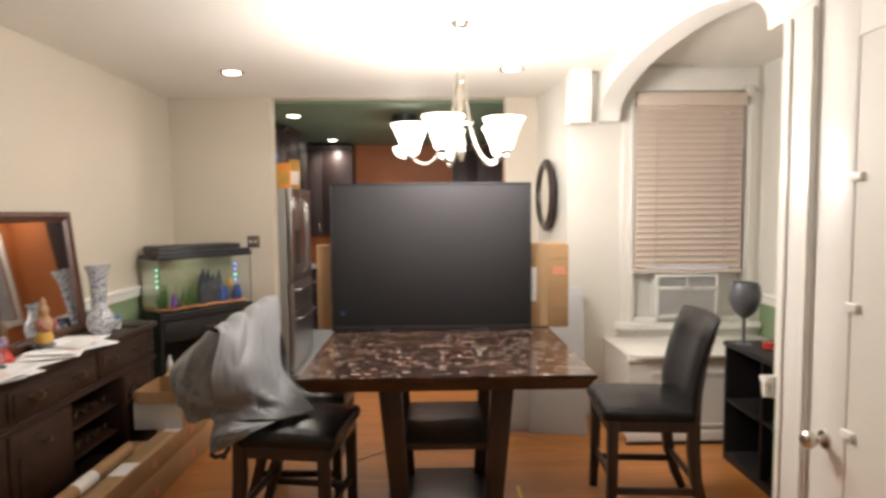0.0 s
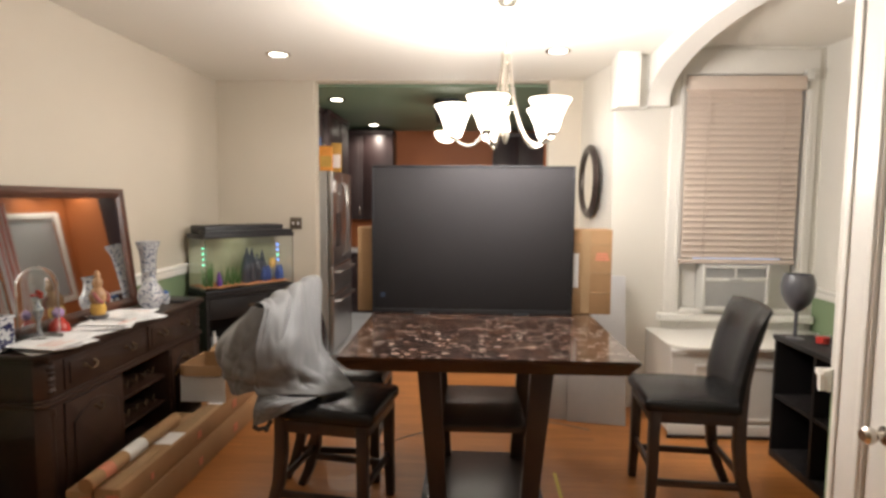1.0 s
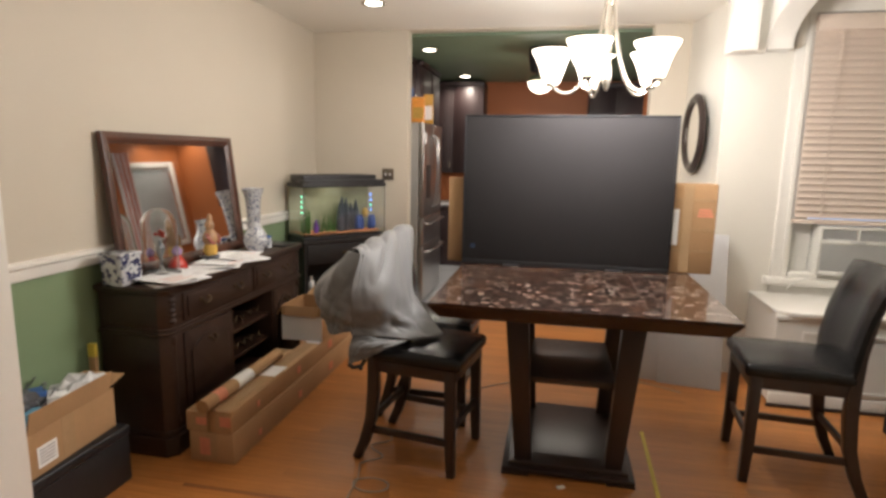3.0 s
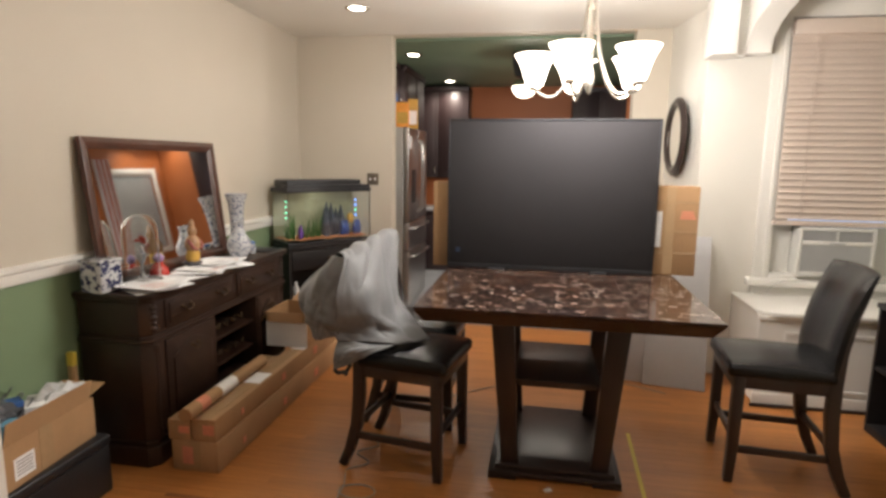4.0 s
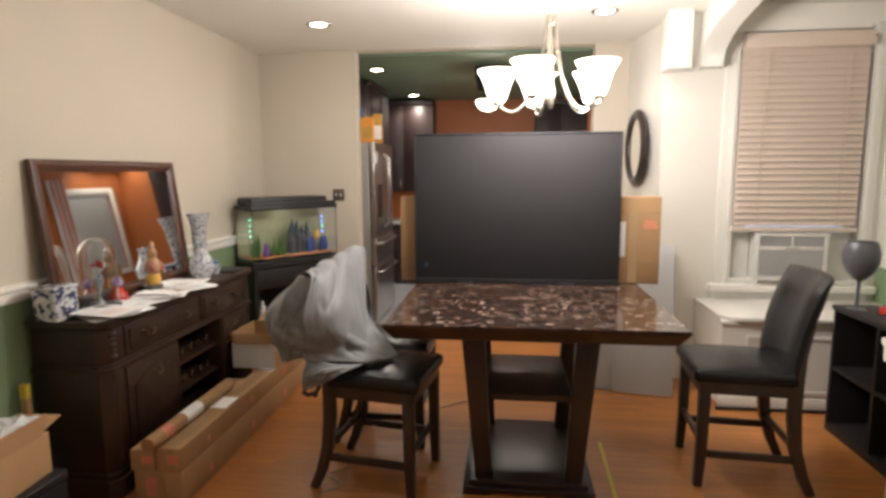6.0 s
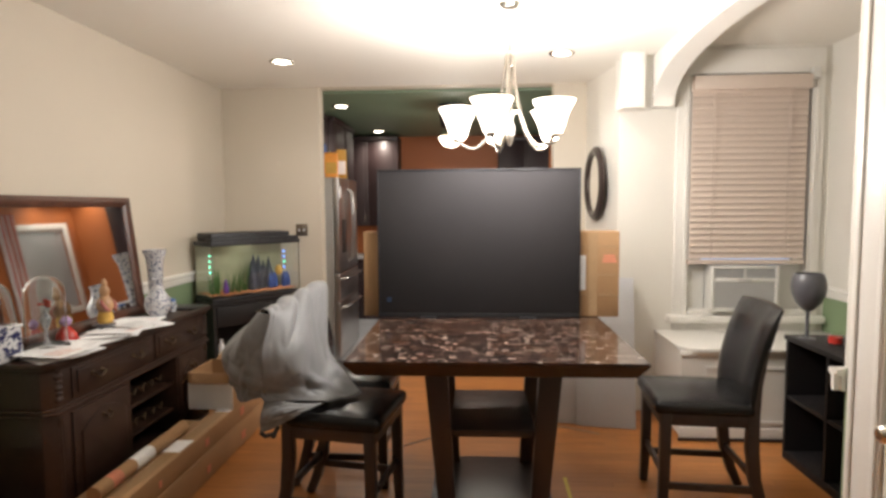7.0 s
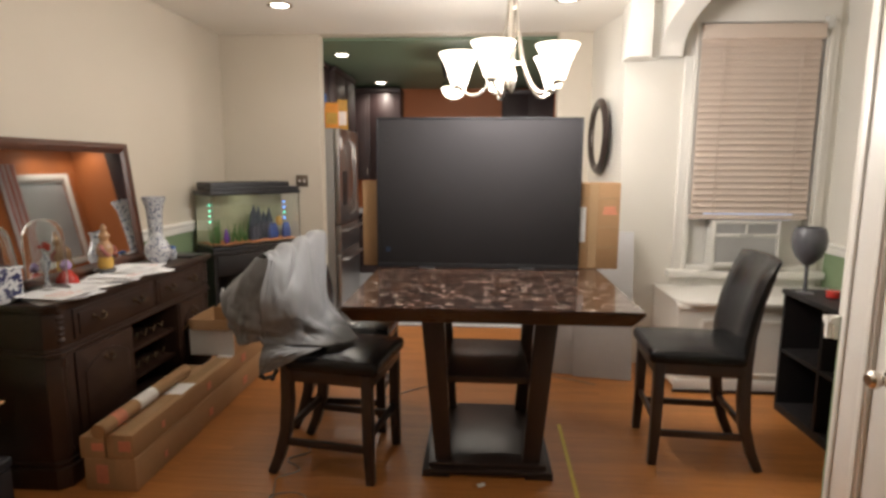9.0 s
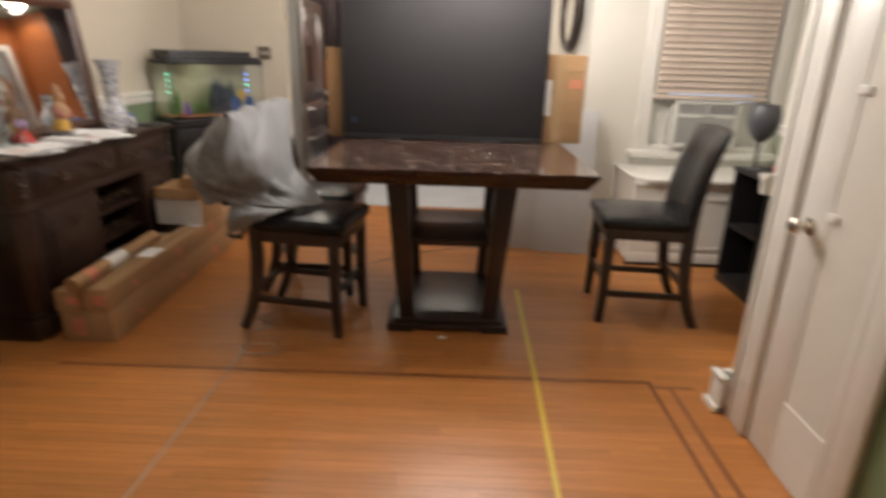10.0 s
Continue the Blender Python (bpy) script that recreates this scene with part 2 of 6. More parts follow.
def marble_nodes(m):
    """Blocky brown, black and cream patches with streaks running along the table's length."""
    nt = m.node_tree
    n, l = nt.nodes, nt.links
    tc = n.new("ShaderNodeTexCoord")
    mp = n.new("ShaderNodeMapping")
    mp.inputs["Scale"].default_value = (19, 42, 26)
    l.new(tc.outputs["Object"], mp.inputs["Vector"])
    warp = n.new("ShaderNodeTexNoise")
    warp.inputs["Scale"].default_value, warp.inputs["Detail"].default_value = 1.6, 6
    l.new(mp.outputs["Vector"], warp.inputs["Vector"])
    add = n.new("ShaderNodeVectorMath")
    add.operation = "MULTIPLY_ADD"
    l.new(warp.outputs["Color"], add.inputs[0])
    add.inputs[1].default_value = (1.2, 1.2, 1.2)
    l.new(mp.outputs["Vector"], add.inputs[2])
    vor = n.new("ShaderNodeTexVoronoi")
    vor.inputs["Scale"].default_value = 1.0
    l.new(add.outputs["Vector"], vor.inputs["Vector"])
    sep = n.new("ShaderNodeSeparateColor")
    l.new(vor.outputs["Color"], sep.inputs["Color"])
    cr = n.new("ShaderNodeValToRGB")
    cr.color_ramp.interpolation = "CONSTANT"
    stops = [(0.0, (0.017, 0.009, 0.008)), (0.30, (0.045, 0.021, 0.014)), (0.52, (0.026, 0.014, 0.011)), (0.68, (0.095, 0.038, 0.018)), (0.80, (0.056, 0.029, 0.020)), (0.94, (0.17, 0.12, 0.09))]
    while len(cr.color_ramp.elements) < len(stops):
        cr.color_ramp.elements.new(0.5)
    for e, (p, c) in zip(cr.color_ramp.elements, stops):
        e.position, e.color = p, (*c, 1)
    l.new(sep.outputs[0], cr.inputs["Fac"])
    vor.distance = "CHEBYCHEV"

    def flecks(scale, turn, size, share, ring=0.0):
        """Small angular pale flecks: the cores of some cells of a square-metric pattern."""
        m2 = n.new("ShaderNodeMapping")
        m2.inputs["Scale"].default_value, m2.inputs["Rotation"].default_value = scale, (0, 0, turn)
        l.new(tc.outputs["Object"], m2.inputs["Vector"])
        v = n.new("ShaderNodeTexVoronoi")
        v.distance = "CHEBYCHEV"
        v.inputs["Scale"].default_value = 1.0
        wob = n.new("ShaderNodeVectorMath")
        wob.operation = "MULTIPLY_ADD"
        l.new(warp.outputs["Color"], wob.inputs[0])
        wob.inputs[1].default_value = (0.25, 0.25, 0.25)
        l.new(m2.outputs["Vector"], wob.inputs[2])
        l.new(wob.outputs["Vector"], v.inputs["Vector"])
        near = n.new("ShaderNodeMath")
        near.operation = "COMPARE" if ring else "LESS_THAN"
        l.new(v.outputs["Distance"], near.inputs[0])
        near.inputs[1].default_value = size
        near.inputs[2].default_value = ring
        s = n.new("ShaderNodeSeparateColor")
        l.new(v.outputs["Color"], s.inputs["Color"])
        few = n.new("ShaderNodeMath")
        few.operation = "GREATER_THAN"
        l.new(s.outputs[1], few.inputs[0])
        few.inputs[1].default_value = 1 - share
        both = n.new("ShaderNodeMath")
        both.operation = "MULTIPLY"
        l.new(near.outputs[0], both.inputs[0])
        l.new(few.outputs[0], both.inputs[1])
        return both.outputs[0]

    kinds = [flecks((17, 70, 30), 0.04, 0.28, 0.13), flecks((60, 22, 30), 0.25, 0.22, 0.08), flecks((20, 32, 30), 0.08, 0.32, 0.12, 0.045), flecks((34, 22, 30), 0.4, 0.30, 0.07, 0.045)]
    either = None
    for kind in kinds:
        if either is None:
            last = kind
        either = n.new("ShaderNodeMath")
        either.operation = "MAXIMUM"
        l.new(last, either.inputs[0])
        l.new(kind, either.inputs[1])
        last = either.outputs[0]
    worn = n.new("ShaderNodeTexNoise")
    worn.inputs["Scale"].default_value, worn.inputs["Detail"].default_value = 55, 3
    l.new(tc.outputs["Object"], worn.inputs["Vector"])
    vr = n.new("ShaderNodeMath")
    vr.operation = "MULTIPLY"
    l.new(either.outputs[0], vr.inputs[0])
    l.new(worn.outputs["Fac"], vr.inputs[1])
    mx = n.new("ShaderNodeMix")
    mx.data_type = "RGBA"
    l.new(vr.outputs[0], mx.inputs["Factor"])
    l.new(cr.outputs["Color"], mx.inputs["A"])
    mx.inputs["B"].default_value = (0.56, 0.48, 0.41, 1)
    l.new(mx.outputs["Result"], n["Principled BSDF"].inputs["Base Color"])


marble_nodes(MARBLE)


def oak_rest():
    """The oak of the joined strips, varied strip by strip."""
    m = OAK.copy()
    m.name = "oak_floor_strip_joined"
    nt = m.node_tree
    info = [x for x in nt.nodes if x.type == "OBJECT_INFO"][0]
    target = info.outputs["Random"].links[0].to_socket
    geo = nt.nodes.new("ShaderNodeNewGeometry")
    nt.links.new(geo.outputs["Random Per Island"], target)
    return m


OAKREST = oak_rest()

# ---- shaping helpers ----


def box(x0, x1, y0, y1, z0, z1, bevel=0.0, seg=2):
    bm = bmesh.new()
    bmesh.ops.create_cube(bm, size=1.0)
    for v in bm.verts:
        v.co = ((x0 + x1) / 2 + v.co.x * (x1 - x0), (y0 + y1) / 2 + v.co.y * (y1 - y0), (z0 + z1) / 2 + v.co.z * (z1 - z0))
    if bevel:
        bmesh.ops.bevel(bm, geom=bm.edges[:], offset=bevel, segments=seg, profile=0.5, affect="EDGES")
    return bm


def joined(*some):
    bm = bmesh.new()
    for s in some:
        me = bpy.data.meshes.new("tmp")
        s.to_mesh(me)
        s.free()
        bm.from_mesh(me)
        bpy.data.meshes.remove(me)
    return bm


def lathe(profile, n=32, caps=True):
    """Turns a profile of (radius, height) round the z axis."""
    bm = bmesh.new()
    rings = [[bm.verts.new((r * math.cos(2 * math.pi * k / n), r * math.sin(2 * math.pi * k / n), z)) for k in range(n)] for r, z in profile]
    for a, b in zip(rings, rings[1:]):
        for k in range(n):
            bm.faces.new((a[k], a[(k + 1) % n], b[(k + 1) % n], b[k]))
    if caps:
        bm.faces.new(rings[0][::-1])
        bm.faces.new(rings[-1])
    return bm


def tube(path, r, n=8, r_end=None):
    """A round bar along a path of points."""
    bm = bmesh.new()
    path = [Vector(p) for p in path]
    rings = []
    side = None
    for k, p in enumerate(path):
        ahead = (path[min(k + 1, len(path) - 1)] - path[max(k - 1, 0)]).normalized()
        if side is None:
            side = ahead.orthogonal().normalized()
        side = (side - ahead * side.dot(ahead)).normalized()
        up = ahead.cross(side)
        rad = r if r_end is None else r + (r_end - r) * k / (len(path) - 1)
        rings.append([bm.verts.new(p + rad * (math.cos(2 * math.pi * j / n) * side + math.sin(2 * math.pi * j / n) * up)) for j in range(n)])
    for a, b in zip(rings, rings[1:]):
        for j in range(n):
            bm.faces.new((a[j], a[(j + 1) % n], b[(j + 1) % n], b[j]))
    bm.faces.new(rings[0][::-1])
    bm.faces.new(rings[-1])
    return bm


def prism(outline, axis, a, b, bevel=0.0):
    """A flat outline drawn out along an axis from a to b. The outline's two values are the other two axes in order."""
    bm = bmesh.new()

    def place(u, v, w):
        return {"x": (w, u, v), "y": (u, w, v), "z": (u, v, w)}[axis]

    lo = [bm.verts.new(place(u, v, a)) for u, v in outline]
    hi = [bm.verts.new(place(u, v, b)) for u, v in outline]
    n = len(outline)
    bm.faces.new(lo[::-1])
    bm.faces.new(hi)
    for k in range(n):
        bm.faces.new((lo[k], lo[(k + 1) % n], hi[(k + 1) % n], hi[k]))
    bmesh.ops.recalc_face_normals(bm, faces=bm.faces[:])
    if bevel:
        bmesh.ops.bevel(bm, geom=bm.edges[:], offset=bevel, segments=2, profile=0.5, affect="EDGES")
    return bm


def beam(path, w, d, bevel=0.004, across=(0, 1, 0)):
    """A bar of square section w by d along a path; `across` is the way of its width."""
    bm = bmesh.new()
    path = [Vector(p) for p in path]
    across = Vector(across).normalized()
    rings = []
    for k, p in enumerate(path):
        ahead = (path[min(k + 1, len(path) - 1)] - path[max(k - 1, 0)]).normalized()
        s = (across - ahead * across.dot(ahead)).normalized()
        u = ahead.cross(s)
        ww = w[k] if isinstance(w, (list, tuple)) else w
        dd = d[k] if isinstance(d, (list, tuple)) else d
        rings.append([bm.verts.new(p + s * a * ww / 2 + u * b * dd / 2) for a, b in ((-1, -1), (1, -1), (1, 1), (-1, 1))])
    for a, b in zip(rings, rings[1:]):
        for j in range(4):
            bm.faces.new((a[j], a[(j + 1) % 4], b[(j + 1) % 4], b[j]))
    bm.faces.new(rings[0][::-1])
    bm.faces.new(rings[-1])
    bmesh.ops.recalc_face_normals(bm, faces=bm.faces[:])
    if bevel:
        long_edges = [e for e in bm.edges if len(e.link_faces) == 2 and e.calc_face_angle(0) > 0.6]
        bmesh.ops.bevel(bm, geom=long_edges, offset=bevel, segments=2, profile=0.5, affect="EDGES")
    return bm


def shell(grid, way):
    """A sheet of points, rows of equal length, given the thickness `way`."""
    bm = bmesh.new()
    way = Vector(way)
    a = [[bm.verts.new(p) for p in row] for row in grid]
    b = [[bm.verts.new(Vector(p) + way) for p in row] for row in grid]
    m, n = len(grid), len(grid[0])
    for s in (a, b):
        for j in range(m - 1):
            for i in range(n - 1):
                bm.faces.new((s[j][i], s[j][i + 1], s[j + 1][i + 1], s[j + 1][i]))
    rim = [(0, i) for i in range(n - 1)] + [(j, n - 1) for j in range(m - 1)] + [(m - 1, i) for i in range(n - 1, 0, -1)] + [(j, 0) for j in range(m - 1, 0, -1)]
    for (j, i), (jj, ii) in zip(rim, rim[1:] + rim[:1]):
        bm.faces.new((a[j][i], a[jj][ii], b[jj][ii], b[j][i]))
    return bm


def turned(bm, m):
    bm.transform(m)
    return bm


def linked(name, bm, material, parent=None, angle=35):
    me = bpy.data.meshes.new(name)
    bmesh.ops.recalc_face_normals(bm, faces=bm.faces[:])
    bm.to_mesh(me)
    bm.free()
    me.polygons.foreach_set("use_smooth", [True] * len(me.polygons))
    me.set_sharp_from_angle(angle=radians(angle))
    for m in material if isinstance(material, (list, tuple)) else (material,):
        me.materials.append(m)
    ob = new(name, me)
    if parent:
        ob.parent = parent
    return ob


def part(name, bm, material, parent, label="", angle=35):
    ob = linked(name, bm, material, parent, angle)
    return tagged(ob, label) if label else ob


def wpart(name, bm, material, parent, label="", angle=35):
    """A part shaped in the world's own axes."""
    root = parent
    while root.parent:
        root = root.parent
    bm.transform(root.matrix_basis.inverted())
    return part(name, bm, material, parent, label, angle)


def thing(name, label, category, at=(0, 0, 0), rz=0.0, group="", kind=""):
    ob = new(name)
    ob.empty_display_size = 0.1
    ob.matrix_basis = pose(*at, 0, 0, rz)
    return tagged(ob, label, category, group, kind)


def solid(name, bm, material, label, category, at=(0, 0, 0), rz=0.0, group="", angle=35):
    """A thing of one mesh."""
    ob = linked(name, bm, material, None, angle)
    ob.matrix_basis = pose(*at, 0, 0, rz)
    return tagged(ob, label, category, group)


def setting(name, bm, material, label="", angle=35):
    ob = linked(name, bm, material, None, angle)
    return tagged(ob, label or name.replace("_", " "), "", "", "structure")


def repeat(name, mesh_of, places, parent):
    """Alike pieces that share one mesh, as parts of their parent."""
    for m in places:
        ob = new(name, mesh_of.data)
        ob.parent = parent
        ob.matrix_basis = m

# ---- the room ----
XL, YB, YW, XR = -2.369, 5.28, 4.5, 1.11
ALC = 2.82
KIT = 2.70
YK, XK = 8.75, 1.9
SW = 1.32
setting("ceiling", box(XL - 0.2, SW + 0.16, -2.6, YB, CEIL, CEIL + 0.15), CEILING, "smooth white painted plaster ceiling")
setting("ceiling_alcove", box(SW + 0.16, 3.1, 1.2, YW + 0.2, ALC, ALC + 0.1), CEILING, "white painted alcove ceiling")
setting("wall_left_upper", box(XL - 0.15, XL, -2.6, YB + 0.15, 1.04, CEIL), CREAM, "cream painted plaster wall above chair rail")
setting("wall_left_lower", box(XL - 0.15, XL - 0.004, -2.6, YB + 0.15, 0.0, 1.04), GREEN, "sage green painted wall below chair rail")
setting("wall_back_left", box(XL, -1.441, YB, YB + 0.14, 0.0, CEIL), CREAM, "cream painted wall beside the kitchen opening")
setting("wall_back_right", box(0.716, 1.41, YB, YB + 0.14, 0.0, CEIL), CREAM, "narrow cream painted wall beside the kitchen opening")
setting("wall_back_header", box(-1.441, 0.716, YB, YB + 0.14, CEIL - 0.006, CEIL + 0.1), CREAM, "shallow header over the kitchen opening")
setting("wall_right_mirror", prism([(XR, YW + 0.2), (XR + 0.3, YW + 0.2), (XR + 0.3, YB), (1.01, YB)], "z", 0.0, CEIL), IVORY, "ivory wall that carries the round mirror")
# window wall of the alcove, with its opening
WX0, WX1, WZ0, WZ1 = 1.645, 2.525, 0.772, 2.61
wall = [box(XR, WX0, YW, YW + 0.2, 0, ALC + 0.1), box(WX1, 3.0, YW, YW + 0.2, 0, ALC + 0.1), box(WX0, WX1, YW, YW + 0.2, 0, WZ0), box(WX0, WX1, YW, YW + 0.2, WZ1, ALC + 0.1)]
setting("wall_window", joined(*wall), IVORY, "ivory painted alcove wall with a window opening")
AX = 2.675
setting("wall_alcove_upper", box(AX, AX + 0.15, 1.2, YW, 1.0, ALC + 0.1), IVORY, "ivory alcove wall above chair rail")
setting("wall_alcove_lower", box(AX + 0.004, AX + 0.15, 1.2, YW, 0, 1.0), GREEN, "sage green alcove wall below chair rail")
setting("wall_alcove_front", box(SW + 0.16, AX, 1.62, 1.74, 0, ALC), IVORY, "alcove end wall")
# arch wall: flat elliptic arch over the alcove opening
A0, A1, SPRING, RISE = 2.085, YW - 0.02, 2.36, 0.30
face = [(A0, CEIL), (A0, SPRING)]
face += [(A0 + 0.10 + (A1 - A0 - 0.20) * (1 - math.cos(math.pi * k / 32)) / 2, SPRING + RISE * math.sin(math.pi * k / 32) ** 0.8) for k in range(33)]
face += [(A1, SPRING), (A1, CEIL)]
setting("arch", prism(face, "x", SW, SW + 0.16), TRIM, "white plaster arch over the window alcove")
setting("arch_infill", box(1.236, SW - 0.001, YW - 0.11, YW - 0.001, 2.345, CEIL - 0.001), TRIM, "white plaster infill between corbel and arch")
setting("arch_corbel", box(1.075, 1.235, YW - 0.22, YW, 2.34, CEIL, 0.004), TRIM, "boxed white plaster corbel by the arch")
setting("wall_side_upper", box(SW, SW + 0.16, -2.6, A0, 1.04, CEIL), IVORY, "ivory painted side wall above chair rail")
setting("wall_side_lower", box(SW + 0.004, SW + 0.156, -2.6, A0 - 0.004, 0, 1.04), GREEN, "sage green side wall below chair rail")
setting("wall_living", box(XL - 0.15, 1.48, -2.75, -2.6, 0, CEIL), CREAM, "cream wall at the end of the living room")
# partition stub beside the camera
setting("wall_partition", box(XL, -1.80, 1.36, 1.52, 0, CEIL), TRIM, "white cased end of the partition wall")
# kitchen shell
setting("ceiling_kitchen", box(-2.6, 2.2, YB + 0.14, YK + 0.2, KIT, KIT + 0.1), DARKGREEN, "dark green painted kitchen ceiling")
setting("wall_kitchen_back", box(-2.6, 2.05, YK, YK + 0.15, 0, KIT), TERRACOTTA, "burnt orange painted kitchen wall")
setting("wall_kitchen_left", box(-2.6, -2.45, YB + 0.14, YK, 0, KIT), CREAM, "kitchen wall behind the refrigerator")
KW = (7.5, 8.45, 1.0, 2.22)
setting("wall_kitchen_right", joined(box(XK, XK + 0.15, YB + 0.14, KW[0], 0, KIT), box(XK, XK + 0.15, KW[1], YK, 0, KIT), box(XK, XK + 0.15, KW[0], KW[1], 0, KW[2]), box(XK, XK + 0.15, KW[0], KW[1], KW[3], KIT)), TERRACOTTA, "burnt orange kitchen wall with a window")
setting("wall_kitchen_front", box(1.41, 2.05, YB, YB + 0.139, 0, KIT), CREAM, "kitchen wall beside the opening")
# chair rails and baseboards
RAIL = [(0, 0), (0.012, 0.0), (0.018, 0.02), (0.018, 0.05), (0.034, 0.062), (0.034, 0.078), (0.0, 0.085)]
setting("trim_rail_left", prism([(XL + u, 1.015 + v) for u, v in RAIL], "y", 1.52, YB), TRIM, "white moulded chair rail")
setting("trim_rail_alcove", prism([(AX - u, 0.92 + v) for u, v in RAIL], "y", 1.74, YW), TRIM, "white moulded chair rail in the alcove")
setting("trim_rail_jamb", joined(prism([(A0 + u, 0.955 + v) for u, v in RAIL], "x", SW - 0.035, SW + 0.2), prism([(SW - u, 0.955 + v) for u, v in RAIL], "y", A0 - 0.012, A0 - 0.0005)), TRIM, "white moulded chair rail end at the arch")
setting("baseboard_jamb", joined(box(SW - 0.018, SW + 0.19, A0, A0 + 0.018, 0, 0.15, 0.003), box(SW - 0.025, SW + 0.19, A0 + 0.018, A0 + 0.034, 0, 0.03, 0.003), box(SW - 0.022, SW + 0.19, A0, A0 + 0.026, 0.15, 0.172, 0.003), box(SW - 0.062, SW - 0.036, 2.022, A0 + 0.03, 0, 0.15, 0.004), box(SW - 0.07, SW - 0.036, 2.022, A0 + 0.036, 0.15, 0.172, 0.004), box(SW - 0.08, SW - 0.036, 2.022, A0 + 0.045, 0, 0.03, 0.004)), TRIM, "white baseboard at the arch jamb")
setting("baseboard_left", box(XL, XL + 0.018, 1.52, YB, 0, 0.16, 0.003), TRIM, "white baseboard")
setting("baseboard_back", box(XL + 0.018, -1.441, YB - 0.018, YB, 0, 0.16, 0.003), TRIM, "white baseboard")

floor = setting("floor", box(-2.6, 3.2, -2.7, YB + 0.16, -0.06, -0.008), SUBFLOOR, "orange-brown oak strip floor with dark inlay border")
setting("floor_kitchen", box(-2.6, 2.2, YB + 0.16, YK, -0.06, 0.0), KTILE, "pale grey kitchen floor")

# ---- dining table ----
TX0, TX1, TY0, TY1, TZ = -0.612, 0.783, 2.543, 3.72, 0.915


def dining_table():
    t = thing("dining_table", "square counter-height table with glossy brown marble-look top on dark base", "table", ((TX0 + TX1) / 2, (TY0 + TY1) / 2, 0))
    m = 0.045
    bm = bmesh.new()
    levels = [(0.0, TZ), (0.0, TZ - 0.014), (m, TZ - 0.078), (m + 0.06, TZ - 0.078)]
    rings = [[bm.verts.new(v) for v in ((TX0 + i, TY0 + i, z), (TX1 - i, TY0 + i, z), (TX1 - i, TY1 - i, z), (TX0 + i, TY1 - i, z))] for i, z in levels]
    for a, b in zip(rings, rings[1:]):
        for k in range(4):
            bm.faces.new((a[k], a[(k + 1) % 4], b[(k + 1) % 4], b[k]))
    bm.faces.new(rings[0])
    bm.faces.new(rings[-1][::-1])
    bmesh.ops.recalc_face_normals(bm, faces=bm.faces[:])
    bmesh.ops.bevel(bm, geom=[e for e in bm.edges if e.calc_face_angle(0) > 0.3], offset=0.003, segments=2, affect="EDGES")
    wpart("edge", bm, TABLEEDGE, t, "dark undercut table edge")
    wpart("tabletop", box(TX0 + 0.004, TX1 - 0.004, TY0 + 0.004, TY1 - 0.004, TZ - 0.003, TZ + 0.0012), MARBLE, t, "glossy brown and cream marble-look laminate top")
    wpart("seam", box(0.409, 0.4105, TY0 + 0.004, TY1 - 0.004, TZ - 0.002, TZ + 0.0016), NEARBLACK, t, "thin dark joint of the table leaf")
    wpart("underframe", box(-0.30, 0.53, 2.86, 3.40, 0.81, 0.8375), ESPRESSO, t)
    cx = 0.085
    for sx in (-1, 1):
        for y in (2.78, 3.42):
            top, foot = (cx + sx * 0.285, y, 0.838), (cx + sx * 0.225, y, 0.055)
            wpart("leg", beam([top, foot], [0.06, 0.06], [0.115, 0.085], 0.004, (0, 1, 0)), ESPRESSO, t)
    wpart("shelf", box(cx - 0.215, cx + 0.215, 2.79, 3.43, 0.466, 0.503, 0.005), ESPRESSO, t, "dark wooden middle shelf")
    wpart("base", joined(box(-0.215, 0.385, 2.725, 3.475, 0.035, 0.062, 0.006), box(-0.245, 0.415, 2.70, 3.50, 0.012, 0.036, 0.005)), ESPRESSO, t, "dark stepped plinth with a scalloped lower edge")
    for x in (-0.175, 0.345):
        for y in (2.74, 3.45):
            wpart("foot", box(x - 0.07, x + 0.07, y - 0.045, y + 0.045, 0, 0.0125), ESPRESSO, t)


dining_table()


